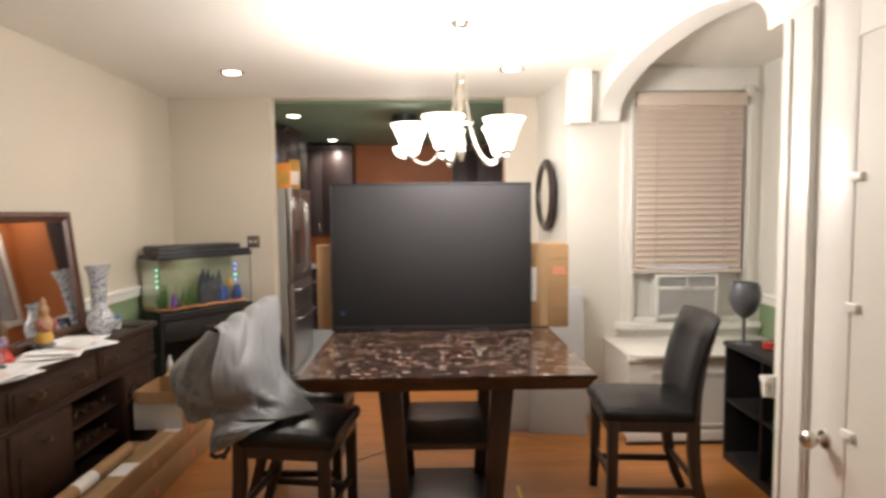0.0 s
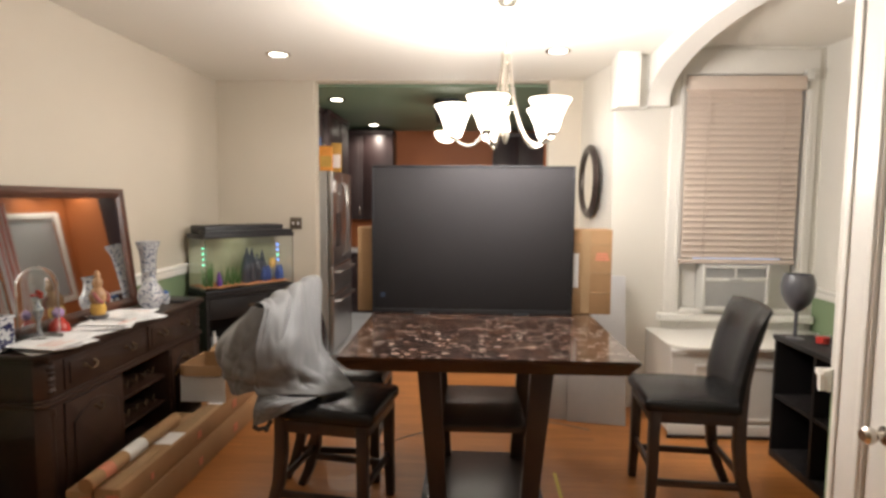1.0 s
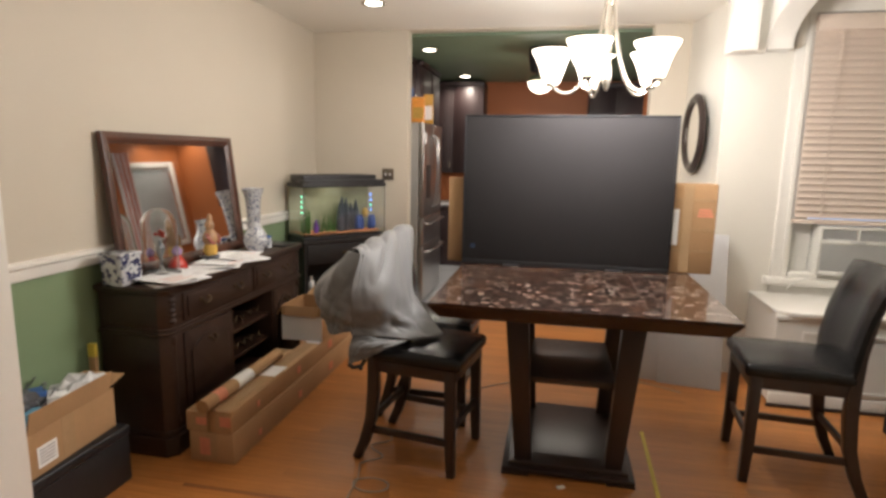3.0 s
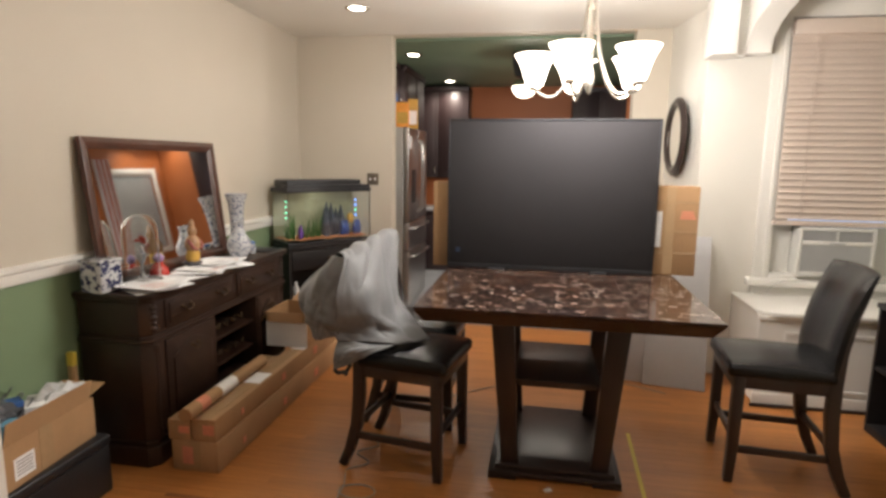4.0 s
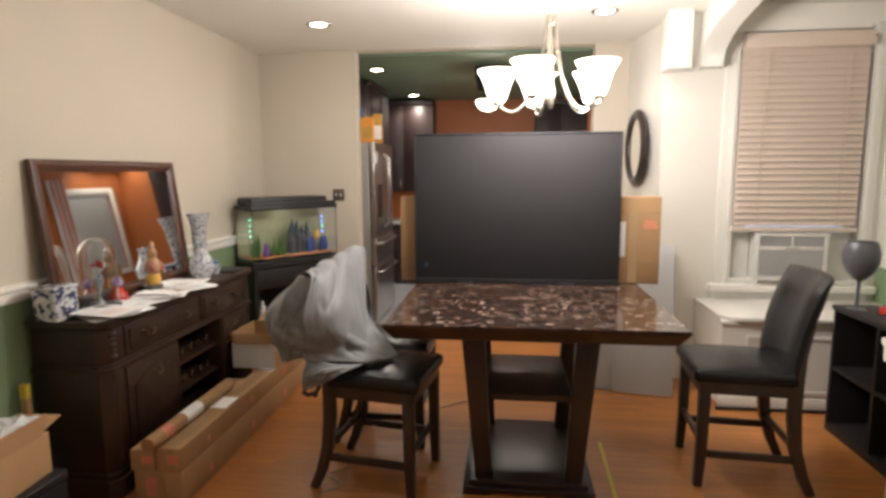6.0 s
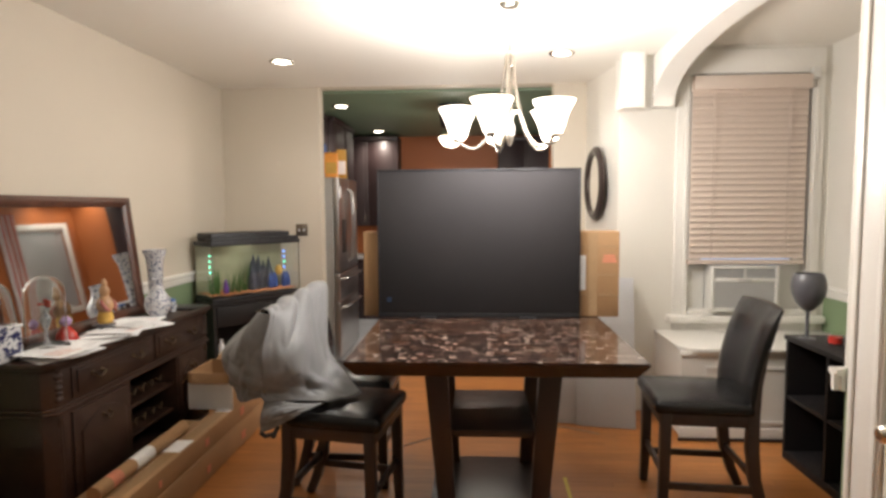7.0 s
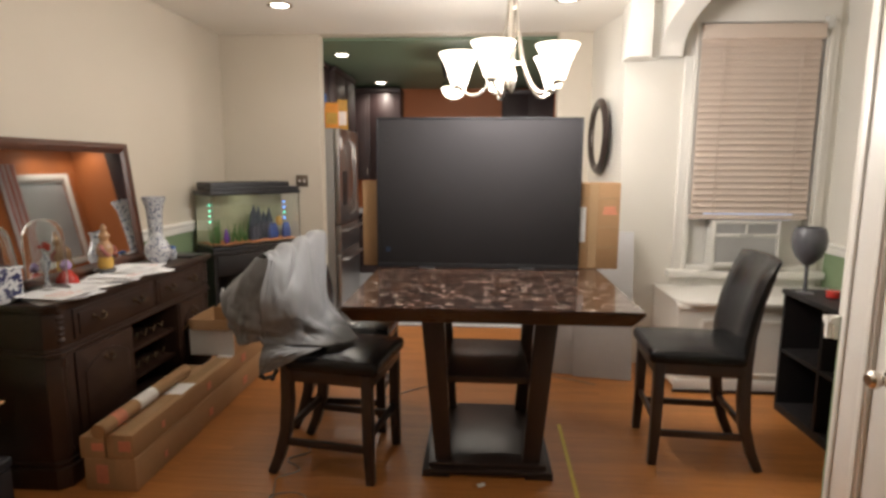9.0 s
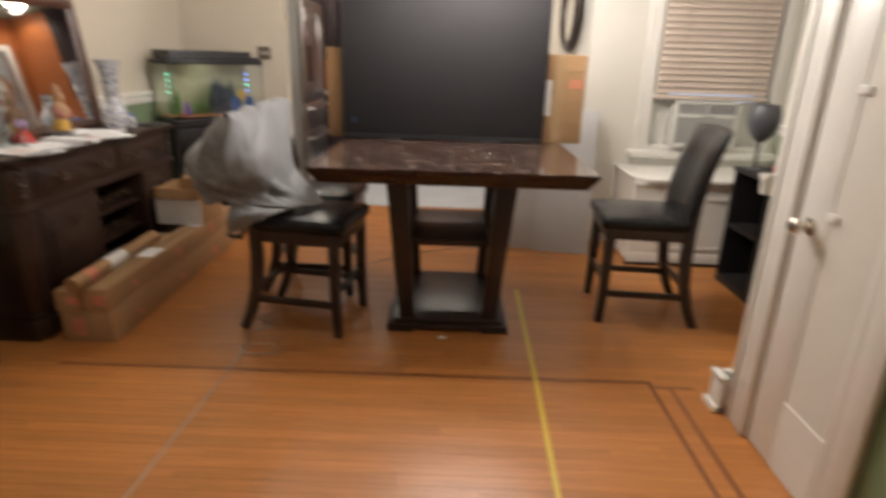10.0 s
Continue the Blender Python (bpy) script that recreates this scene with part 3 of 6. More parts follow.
# ---- chairs ----
def chair(at, rz):
    """Counter chair; its front looks along -y."""
    c = thing("dining_chair", "dark wooden counter chair with black padded faux leather seat and back", "chair", at, rz, "chairs at the table")
    w, f, b = 0.215, -0.215, 0.205
    bm = box(-0.245, 0.245, -0.27, 0.215, 0.557, 0.625, 0.026, 4)
    for v in bm.verts:
        if v.co.z > 0.60:
            r = (v.co.x / 0.245) ** 2 + (v.co.y / 0.26) ** 2
            v.co.z += 0.022 * max(0, 1 - r) - 0.004 * noise.noise(v.co * 14)
    bmesh.ops.subdivide_edges(bm, edges=[e for e in bm.edges if e.calc_length() > 0.2], cuts=5, use_grid_fill=True)
    for v in bm.verts:
        if v.co.z > 0.622:
            v.co.z += 0.026 * math.cos(v.co.x / 0.245 * 1.4) * math.cos(v.co.y / 0.26 * 1.4) + 0.003 * noise.noise(v.co * 16)
    part("seat", bm, LEATHER, c, "black faux leather padded seat")
    part("seat_rail", joined(box(-0.225, 0.225, f - 0.03, f - 0.008, 0.505, 0.572, 0.003), box(-0.225, 0.225, b - 0.022, b, 0.505, 0.572, 0.003), box(-0.235, -0.213, f - 0.01, b, 0.505, 0.572, 0.003), box(0.213, 0.235, f - 0.01, b, 0.505, 0.572, 0.003)), ESPRESSO, c)
    for s in (-1, 1):
        part("leg", beam([(s * w, f, 0.565), (s * w, f - 0.003, 0.2), (s * w, f - 0.012, 0)], [0.054, 0.050, 0.042], [0.054, 0.050, 0.042], 0.004, (1, 0, 0)), ESPRESSO, c, "tapered front leg")
        rear = [(s * w, b + 0.10, 0), (s * w, b + 0.055, 0.10), (s * w, b + 0.015, 0.24), (s * w, b, 0.40), (s * w, b, 0.56), (s * w, b + 0.012, 0.72), (s * w, b + 0.045, 0.90), (s * w, b + 0.09, 1.04)]
        part("back_post", beam(rear, [0.042, 0.046, 0.050, 0.052, 0.050, 0.044, 0.038, 0.03], [0.044, 0.05, 0.055, 0.058, 0.055, 0.046, 0.038, 0.03], 0.004, (1, 0, 0)), ESPRESSO, c, "curved rear post")
        part("side_stretcher", beam([(s * w, f, 0.178), (s * w, b + 0.025, 0.178)], 0.022, 0.036, 0.003, (1, 0, 0)), ESPRESSO, c)
    part("front_stretcher", beam([(-w, f, 0.235), (w, f, 0.235)], 0.022, 0.036, 0.003, (0, 1, 0)), ESPRESSO, c)
    part("rear_stretcher", beam([(-w, b + 0.018, 0.235), (w, b + 0.018, 0.235)], 0.022, 0.036, 0.003, (0, 1, 0)), ESPRESSO, c)
    # padded back: a curved slab that leans back
    bm = bmesh.new()
    nu, nv = 12, 14
    sheets = []
    for side in (-1, 1):
        rows = []
        for j in range(nv + 1):
            z = 0.60 + 0.505 * j / nv
            k = (z - 0.56) / 0.5
            y0 = b - 0.014 + 0.104 * k * k
            row = []
            for i in range(nu + 1):
                x = (-0.243 + 0.486 * i / nu) * (1 + 0.012 * j / nv)
                edge = min(1, 5 * min(i / nu, 1 - i / nu) + 0.15) * min(1, 5 * min(j / nv, 1 - j / nv) + 0.2)
                dip = 0.022 * (1 - (x / 0.243) ** 2)
                top = 0.012 * (1 - (x / 0.243) ** 2) if j == nv else 0
                row.append(bm.verts.new((x, y0 + dip + side * 0.034 * math.sqrt(edge), z + top)))
            rows.append(row)
        sheets.append(rows)
        for j in range(nv):
            for i in range(nu):
                bm.faces.new((rows[j][i], rows[j][i + 1], rows[j + 1][i + 1], rows[j + 1][i]))
    a, d = sheets
    rim = [(0, i) for i in range(nu)] + [(j, nu) for j in range(nv)] + [(nv, i) for i in range(nu, 0, -1)] + [(j, 0) for j in range(nv, 0, -1)]
    for (j, i), (jj, ii) in zip(rim, rim[1:] + rim[:1]):
        bm.faces.new((a[j][i], a[jj][ii], d[jj][ii], d[j][i]))
    part("backrest", bm, LEATHER, c, "black faux leather curved padded back", 60)
    return c


chair_a = chair((1.203, 3.105, 0), -94.5)
chair_b = chair((-0.68, 2.85, 0), 81)
chair_c = chair((-0.745, 3.39, 0), 88)


# ---- jacket over the chairs' backs ----
def smooth_sheet(rows, nu, nv):
    """A sheet drawn smoothly through a coarse net of points."""
    def line(pts, n):
        pts = [Vector(p) for p in pts]
        pts = [2 * pts[0] - pts[1]] + pts + [2 * pts[-1] - pts[-2]]
        out = []
        for k in range(n + 1):
            u = k / n * (len(pts) - 3)
            i = min(int(u), len(pts) - 4)
            u -= i
            a, b, c, d = pts[i:i + 4]
            out.append(0.5 * (2 * b + (c - a) * u + (2 * a - 5 * b + 4 * c - d) * u * u + (3 * b - a - 3 * c + d) * u ** 3))
        return out
    across = [line(r, nu) for r in rows]
    return [line(col, nv) for col in zip(*across)]


def fabric(name, net, parent, seed, nu=72, nv=72, deep=1.0, label=""):
    """A cloth panel with stiff angular creases."""
    g = smooth_sheet(net, nu, nv)
    p = np.array([[tuple(v) for v in col] for col in g])
    away = np.cross(np.gradient(p, axis=0), np.gradient(p, axis=1))
    away /= np.linalg.norm(away, axis=-1, keepdims=True) + 1e-9
    for i in range(nu + 1):
        for j in range(nv + 1):
            q = Vector((i / nu * 0.75, j / nv * 0.6, seed * 3.7))
            v = j / nv
            slanted = Vector((q.x * 5.0 + q.y * 3.5, q.y * 2.4 - q.x * 1.2, q.z))
            gathered = Vector((q.x * 3.5, q.y * 13.0 - q.x * 3.0, q.z + 4.0))
            ridge = (0.30 - abs(noise.noise(slanted))) * 0.038 + (0.30 - abs(noise.noise(q * 5.5))) * 0.022 + (0.3 - abs(noise.noise(q * 13.0))) * 0.005
            ridge += (0.30 - abs(noise.noise(gathered))) * 0.050 * min(1.0, max(0.0, (v - 0.5) * 3.0))
            ridge *= min(1.0, 0.25 + 4.0 * min(v, 1 - v) + 0.2 * v) * min(1.0, 0.25 + 7.0 * min(i, nu - i) / nu)
            p[i, j] += away[i, j] * ridge * deep
    bm = bmesh.new()
    vs = [[bm.verts.new(c) for c in col] for col in p]
    for i in range(nu):
        for j in range(nv):
            bm.faces.new((vs[i][j], vs[i + 1][j], vs[i + 1][j + 1], vs[i][j + 1]))
    ob = wpart(name, bm, CLOTH, parent, label, angle=180)
    sol = ob.modifiers.new("thickness", "SOLIDIFY")
    sol.thickness, sol.offset = 0.005, 0
    return ob


def jacket():
    g = thing("jacket", "grey nylon jacket thrown over the backs of two chairs", "jacket", (-1.0, 2.85, 0.66))
    front = [
        [(-1.14, 2.76, 0.90), (-1.16, 3.00, 0.88), (-1.14, 3.35, 0.90), (-1.10, 3.60, 0.98)],
        [(-1.05, 2.68, 1.11), (-1.06, 2.95, 1.12), (-1.05, 3.32, 1.13), (-1.03, 3.62, 1.13)],
        [(-0.965, 2.59, 1.125), (-0.93, 2.81, 1.13), (-0.935, 3.16, 1.145), (-0.935, 3.52, 1.135)],
        [(-0.98, 2.52, 0.975), (-0.865, 2.65, 0.998), (-0.845, 2.95, 0.96), (-0.88, 3.31, 0.99)],
        [(-0.985, 2.53, 0.865), (-0.84, 2.61, 0.85), (-0.79, 2.87, 0.80), (-0.83, 3.14, 0.825)],
        [(-1.01, 2.545, 0.785), (-0.845, 2.665, 0.755), (-0.75, 2.80, 0.735), (-0.70, 3.00, 0.72)],
        [(-0.99, 2.55, 0.722), (-0.84, 2.655, 0.690), (-0.705, 2.715, 0.678), (-0.59, 2.84, 0.676)],
    ]
    fabric("front", front, g, 2)
    side = [
        [(-1.16, 2.90, 1.04), (-1.08, 2.74, 1.10), (-1.03, 2.63, 1.125), (-0.945, 2.61, 1.12)],
        [(-1.25, 2.80, 0.955), (-1.14, 2.66, 1.00), (-1.06, 2.56, 1.03), (-0.95, 2.57, 1.04)],
        [(-1.27, 2.74, 0.89), (-1.17, 2.61, 0.92), (-1.07, 2.53, 0.94), (-0.955, 2.55, 0.95)],
        [(-1.235, 2.70, 0.82), (-1.15, 2.59, 0.82), (-1.065, 2.53, 0.84), (-0.96, 2.555, 0.85)],
        [(-1.18, 2.68, 0.735), (-1.13, 2.61, 0.70), (-1.075, 2.55, 0.72), (-0.985, 2.565, 0.74)],
    ]
    fabric("sleeve", side, g, 5, 54, 54, 0.9)
    flap = [
        [(-0.995, 2.59, 0.725), (-0.86, 2.62, 0.69), (-0.74, 2.68, 0.672)],
        [(-1.005, 2.55, 0.66), (-0.91, 2.555, 0.665), (-0.80, 2.59, 0.668)],
        [(-1.01, 2.545, 0.572), (-0.965, 2.55, 0.585), (-0.92, 2.56, 0.605)],
    ]
    fabric("hem_flap", flap, g, 7, 30, 24, 0.5)
    lining = joined(tube([(-1.008, 2.548, 0.572), (-0.985, 2.548, 0.556), (-0.945, 2.553, 0.566), (-0.925, 2.56, 0.60)], 0.011, 8), turned(lathe([(0.004, -0.012), (0.011, -0.008), (0.011, 0.008), (0.004, 0.012)], 12), pose(-0.945, 2.546, 0.558, 80, 0, 0)))
    wpart("drawcord", lining, PLASTIC, g, "dark hem cord with a toggle")


jacket()


# ---- television and what stands behind it ----
def television():
    t = thing("television", "large black flat television, switched off, standing on the table", "television", (0.018, 3.60, TZ))
    x0, x1, z0, z1 = -0.62, 0.655, TZ + 0.004, 1.859
    wpart("casing", box(x0, x1, 3.585, 3.632, z0, z1, 0.004), PLASTIC, t)
    wpart("screen", box(x0 + 0.012, x1 - 0.012, 3.581, 3.586, z0 + 0.03, z1 - 0.012, 0.001), SCREEN, t, "matt black screen, switched off")
    wpart("bezel", joined(box(x0, x1, 3.577, 3.586, z0, z0 + 0.028, 0.002), box(x0, x1, 3.577, 3.586, z1 - 0.011, z1, 0.002), box(x0, x0 + 0.011, 3.577, 3.586, z0 + 0.028, z1 - 0.011, 0.002), box(x1 - 0.011, x1, 3.577, 3.586, z0 + 0.028, z1 - 0.011, 0.002)), PLASTIC, t)
    wpart("sticker", box(-0.565, -0.535, 3.5800, 3.5815, 1.02, 1.05), STICKER, t, "small dark blue sticker")
    wpart("foot", box(-0.35, -0.25, 3.54, 3.66, TZ, TZ + 0.012, 0.003), PLASTIC, t)
    wpart("foot", box(0.28, 0.38, 3.54, 3.66, TZ, TZ + 0.012, 0.003), PLASTIC, t)


television()


def shipping_box():
    b = thing("shipping_box", "wide brown cardboard box with tape behind the television on the table", "box", (0.13, 3.72, TZ))
    bm = box(-0.725, 0.912, 3.645, 3.80, TZ + 0.001, 1.462, 0.006)
    for v in bm.verts:
        v.co.z += 0.006 * noise.noise(v.co * 9) * (v.co.z > 1.2)
    wpart("carton", bm, CARD, b)
    wpart("tape", box(0.72, 0.775, 3.642, 3.646, TZ + 0.01, 1.46), TAPE, b, "glossy clear packing tape")
    for z in (1.05, 1.18, 1.36):
        wpart("tape", box(0.66, 0.910, 3.6425, 3.6455, z, z + 0.012), TAPE, b)
    wpart("label", box(0.66, 0.70, 3.6415, 3.645, 1.09, 1.31), PAPER, b, "white paper label")
    wpart("print", joined(*[box(0.805 + 0.004 * k, 0.895 - 0.006 * k, 3.6435, 3.6452, 1.265 + 0.018 * k, 1.278 + 0.018 * k) for k in range(3)]), REDINK, b, "faded red stamp")


shipping_box()


def board(x0, x1, y, h, m, lab):
    ob = solid("leaning_board", box(-(x1 - x0) / 2, (x1 - x0) / 2, -0.008, 0.008, 0, h, 0.002), m, lab, "board")
    ob.matrix_basis = pose((x0 + x1) / 2, y, 0.003, -17, 0, -9)


board(0.52, 0.80, 4.20, 1.10, GREYBOARD, "tall flat grey board leaning against the wall")
board(0.745, 1.165, 4.125, 1.115, mat("light_grey_board", (0.52, 0.52, 0.53), 0.5, vary=0.06, scale=2, grain=60, bump=0.03), "light grey flat board leaning on a darker one")


# ---- long cartons on the floor ----
def carton(x0, x1, y0, y1, z0, z1, lab, rz=0.0):
    c = thing("long_carton", lab, "box", ((x0 + x1) / 2, (y0 + y1) / 2, z0), 0, "long cartons by the sideboard")
    bm = box(x0, x1, y0, y1, z0, z1, 0.005)
    wpart("carton", bm, CARD, c)
    e = 0.0015
    wpart("tape", joined(box((x0 + x1) / 2 - 0.03, (x0 + x1) / 2 + 0.03, y0 + 0.01, y1 - 0.01, z1 - 0.001, z1 + e), box((x0 + x1) / 2 - 0.03, (x0 + x1) / 2 + 0.03, y0 - e, y0 + 0.001, z0 + 0.02, z1)), TAPE, c, "clear packing tape")
    for k in range(3):
        y = y0 + 0.25 + 0.5 * k
        wpart("stamp", box(x1 - 0.001, x1 + e, y, y + 0.03 + 0.02 * k, z0 + 0.04, z0 + 0.075 + 0.01 * k), REDINK, c, "orange-red stamp")
    wpart("stamp", box(x0 + 0.06, x0 + 0.12, y0 - e * 1.6, y0 + 0.001, z0 + 0.04, z1 - 0.03), REDINK, c)
    return c


carton(-1.855, -1.600, 2.455, 4.35, 0.0, 0.165, "long brown cardboard carton lying on the floor")
carton(-1.735, -1.605, 2.455, 4.15, 0.166, 0.290, "slim brown cardboard carton on a longer carton")
carton(-1.870, -1.745, 2.455, 3.45, 0.166, 0.275, "slim taped cardboard carton on a longer carton")
lab = solid("shipping_label", box(-0.05, 0.05, -0.08, 0.08, 0, 0.002), PAPER, "white paper shipping label on a carton", "label", (-1.67, 3.02, 0.2905))
solid("shipping_label", box(-0.05, 0.05, -0.06, 0.06, 0, 0.002), PAPER, "white paper shipping label on a carton", "label", (-1.66, 3.62, 0.2905))


def mailing_tube():
    t = thing("mailing_tube", "brown cardboard mailing tube with a white label lying on cartons", "tube", (-1.72, 2.80, 0.33))
    a, b = Vector((-1.738, 2.41, 0.326)), Vector((-1.745, 3.22, 0.326))
    wpart("tube", tube([a, b], 0.036, 20), CARD, t)
    wpart("label", tube([a.lerp(b, 0.36), a.lerp(b, 0.56)], 0.0368, 20), PAPER, t, "white paper label")
    wpart("cap", tube([a.lerp(b, -0.004), a.lerp(b, 0.008)], 0.034, 20), CARDDARK, t)
    wpart("stamp", tube([a.lerp(b, 0.12), a.lerp(b, 0.22)], 0.0365, 20), REDINK, t, "red stamp band")


mailing_tube()


def open_carton():
    c = thing("open_carton", "open cardboard carton with white lower sides standing on cartons", "box", (-1.75, 3.78, 0.29))
    x0, x1, y0, y1, z0, z1 = -1.905, -1.605, 3.60, 3.95, 0.291, 0.535
    th = 0.005
    wpart("side", box(x0, x1, y0, y0 + th, z0, z1), CARD, c)
    wpart("side", box(x0, x1, y1 - th, y1, z0, z1), CARDDARK, c)
    wpart("side", box(x0, x0 + th, y0 + th, y1 - th, z0, z1), CARDDARK, c)
    wpart("side", box(x1 - th, x1, y0 + th, y1 - th, z0, z1), CARD, c)
    wpart("bottom", box(x0, x1, y0, y1, z0 - 0.001, z0 + 0.004), CARDDARK, c)
    wpart("band", box(x0 - 0.001, x1 + 0.001, y0 - 0.002, y0, z0, z0 + 0.175), PAPER, c, "white printed band")
    flap = turned(box(-0.17, 0.17, 0, 0.16, -0.002, 0.002), pose(x0, (y0 + y1) / 2, z1, -60, 0, 90))
    wpart("flap", flap, CARD, c)
    wpart("flap", turned(box(-0.12, 0.12, 0, 0.13, -0.002, 0.002), pose((x0 + x1) / 2, y1, z1, 15, 0, 0)), CARD, c)
    wpart("flap", turned(box(-0.12, 0.12, -0.07, 0, -0.002, 0.002), pose((x0 + x1) / 2, y0, z1, 78, 0, 0)), CARD, c)


open_carton()


# ---- sideboard ----
SX, SY0, SY1, SZ = -1.955, 2.455, 4.02, 0.92


def canted(x0, x1, y0, y1, z0, z1, cut, out=0.0, bevel=0.004):
    """A body against the wall with its two front corners cut off."""
    x1, y0, y1 = x1 + out, y0 - out, y1 + out
    return prism([(x0, y0), (x1 - cut, y0), (x1, y0 + cut), (x1, y1 - cut), (x1 - cut, y1), (x0, y1)], "z", z0, z1, bevel)


def raised_panel(x, y0, y1, z0, z1, arch=0.0, depth=0.012):
    """A raised field on a front that looks along +x; its head may be arched."""
    n = 12
    head = [(y1 + (y0 - y1) * k / n, z1 - arch + arch * math.sin(math.pi * k / n)) for k in range(n + 1)]
    return prism([(y0, z0), (y1, z0)] + head, "x", x, x + depth, 0.004)


def bail_handle(parent, x, y, z, w=0.075):
    h = wpart("handle", tube([(x, y - w / 2, z), (x + 0.018, y - w / 2, z - 0.004), (x + 0.022, y - w / 3, z - 0.022), (x + 0.022, y, z - 0.028), (x + 0.022, y + w / 3, z - 0.022), (x + 0.018, y + w / 2, z - 0.004), (x, y + w / 2, z)], 0.0045, 8), BRASS, parent, "aged brass bail handle")
    for s in (-1, 1):
        wpart("rosette", turned(lathe([(0.013, 0), (0.012, 0.004), (0.006, 0.008)], 14), pose(x - 0.001, y + s * w / 2, z, 0, 90, 0)), BRASS, h)


def sideboard():
    s = thing("sideboard", "dark carved mahogany sideboard with drawers, doors and open middle shelves", "sideboard", (-2.15, 3.24, 0))
    b = XL + 0.024
    wpart("plinth", joined(canted(b, SX, SY0, SY1, 0, 0.105, 0.045, 0.018), canted(b, SX, SY0, SY1, 0.105, 0.135, 0.045, 0.006, 0.008)), MAHOGANY, s)
    ya, yb = SY0 + 0.60, SY1 - 0.46
    wpart("body", joined(prism([(b, SY0), (SX - 0.045, SY0), (SX, SY0 + 0.045), (SX, ya), (b, ya)], "z", 0.135, 0.66, 0.003), prism([(b, yb), (SX, yb), (SX, SY1 - 0.045), (SX - 0.045, SY1), (b, SY1)], "z", 0.135, 0.66, 0.003), box(b, b + 0.02, ya, yb, 0.135, 0.66)), MAHOGANY, s)
    wpart("waist_moulding", joined(canted(b, SX, SY0, SY1, 0.66, 0.678, 0.045, 0.016, 0.006), canted(b, SX, SY0, SY1, 0.678, 0.694, 0.045, 0.008, 0.005)), MAHOGANY, s)
    wpart("drawer_case", canted(b, SX, SY0, SY1, 0.694, 0.872, 0.045), MAHOGANY, s)
    wpart("top", joined(canted(b, SX, SY0, SY1, 0.872, 0.888, 0.045, 0.012, 0.005), canted(b, SX, SY0, SY1, 0.888, SZ, 0.045, 0.03, 0.009)), MAHOGANY, s, "polished dark mahogany top with moulded edge")
    for y0, y1 in ((SY0 + 0.14, SY0 + 0.83), (SY0 + 0.86, SY1 - 0.14)):
        d = wpart("drawer", joined(raised_panel(SX - 0.002, y0, y1, 0.708, 0.86, 0, 0.010), raised_panel(SX + 0.007, y0 + 0.03, y1 - 0.03, 0.728, 0.84, 0, 0.008)), MAHOGANY, s)
        for f in (0.25, 0.75):
            bail_handle(d, SX + 0.015, y0 + (y1 - y0) * f, 0.795)
    for y in (SY0 + 0.062, SY1 - 0.062):
        wpart("carved_block", joined(*[turned(lathe([(0.0, 0), (0.022, 0.0), (0.026, 0.015), (0.018, 0.03), (0.024, 0.045), (0.014, 0.06)], 14), pose(SX - 0.012, y, 0.715 + 0.055 * k)) for k in range(3)]), CARVED, s, "turned and carved corner block")
        wpart("column", turned(lathe([(0.022, 0), (0.024, 0.03), (0.016, 0.05), (0.018, 0.25), (0.016, 0.44), (0.024, 0.47), (0.022, 0.50)], 14), pose(SX - 0.014, y, 0.145)), MAHOGANY, s)
    for y0, y1 in ((SY0 + 0.13, ya - 0.01), (yb + 0.01, SY1 - 0.13)):
        d = wpart("door", joined(raised_panel(SX - 0.002, y0, y1, 0.15, 0.645, 0, 0.012), raised_panel(SX + 0.008, y0 + 0.05, y1 - 0.05, 0.20, 0.60, 0.07, 0.012)), MAHOGANY, s, "arched raised panel door")
        bail_handle(d, SX + 0.018, (y0 + y1) / 2, 0.56, 0.05)
    # Extra near-black sheet over the mahogany back, painting in the recess's shade.
    wpart("recess_back", box(b + 0.021, b + 0.026, ya, yb, 0.135, 0.66), NEARBLACK, s)
    for z in (0.137, 0.30, 0.47):
        wpart("shelf", box(b + 0.027, SX - 0.03, ya + 0.001, yb - 0.001, z, z + 0.018, 0.002), MAHOGANY, s)
    for z in (0.345, 0.52):
        wpart("stemware_rail", joined(*[tube([(SX - 0.04, ya + 0.05 + 0.09 * k, z + 0.05), (SX - 0.03, ya + 0.08 + 0.09 * k, z + 0.02), (SX - 0.04, ya + 0.11 + 0.09 * k, z + 0.05)], 0.006, 8) for k in range(4)]), BRASS, s, "scrolled metal rail in the open shelf")


sideboard()


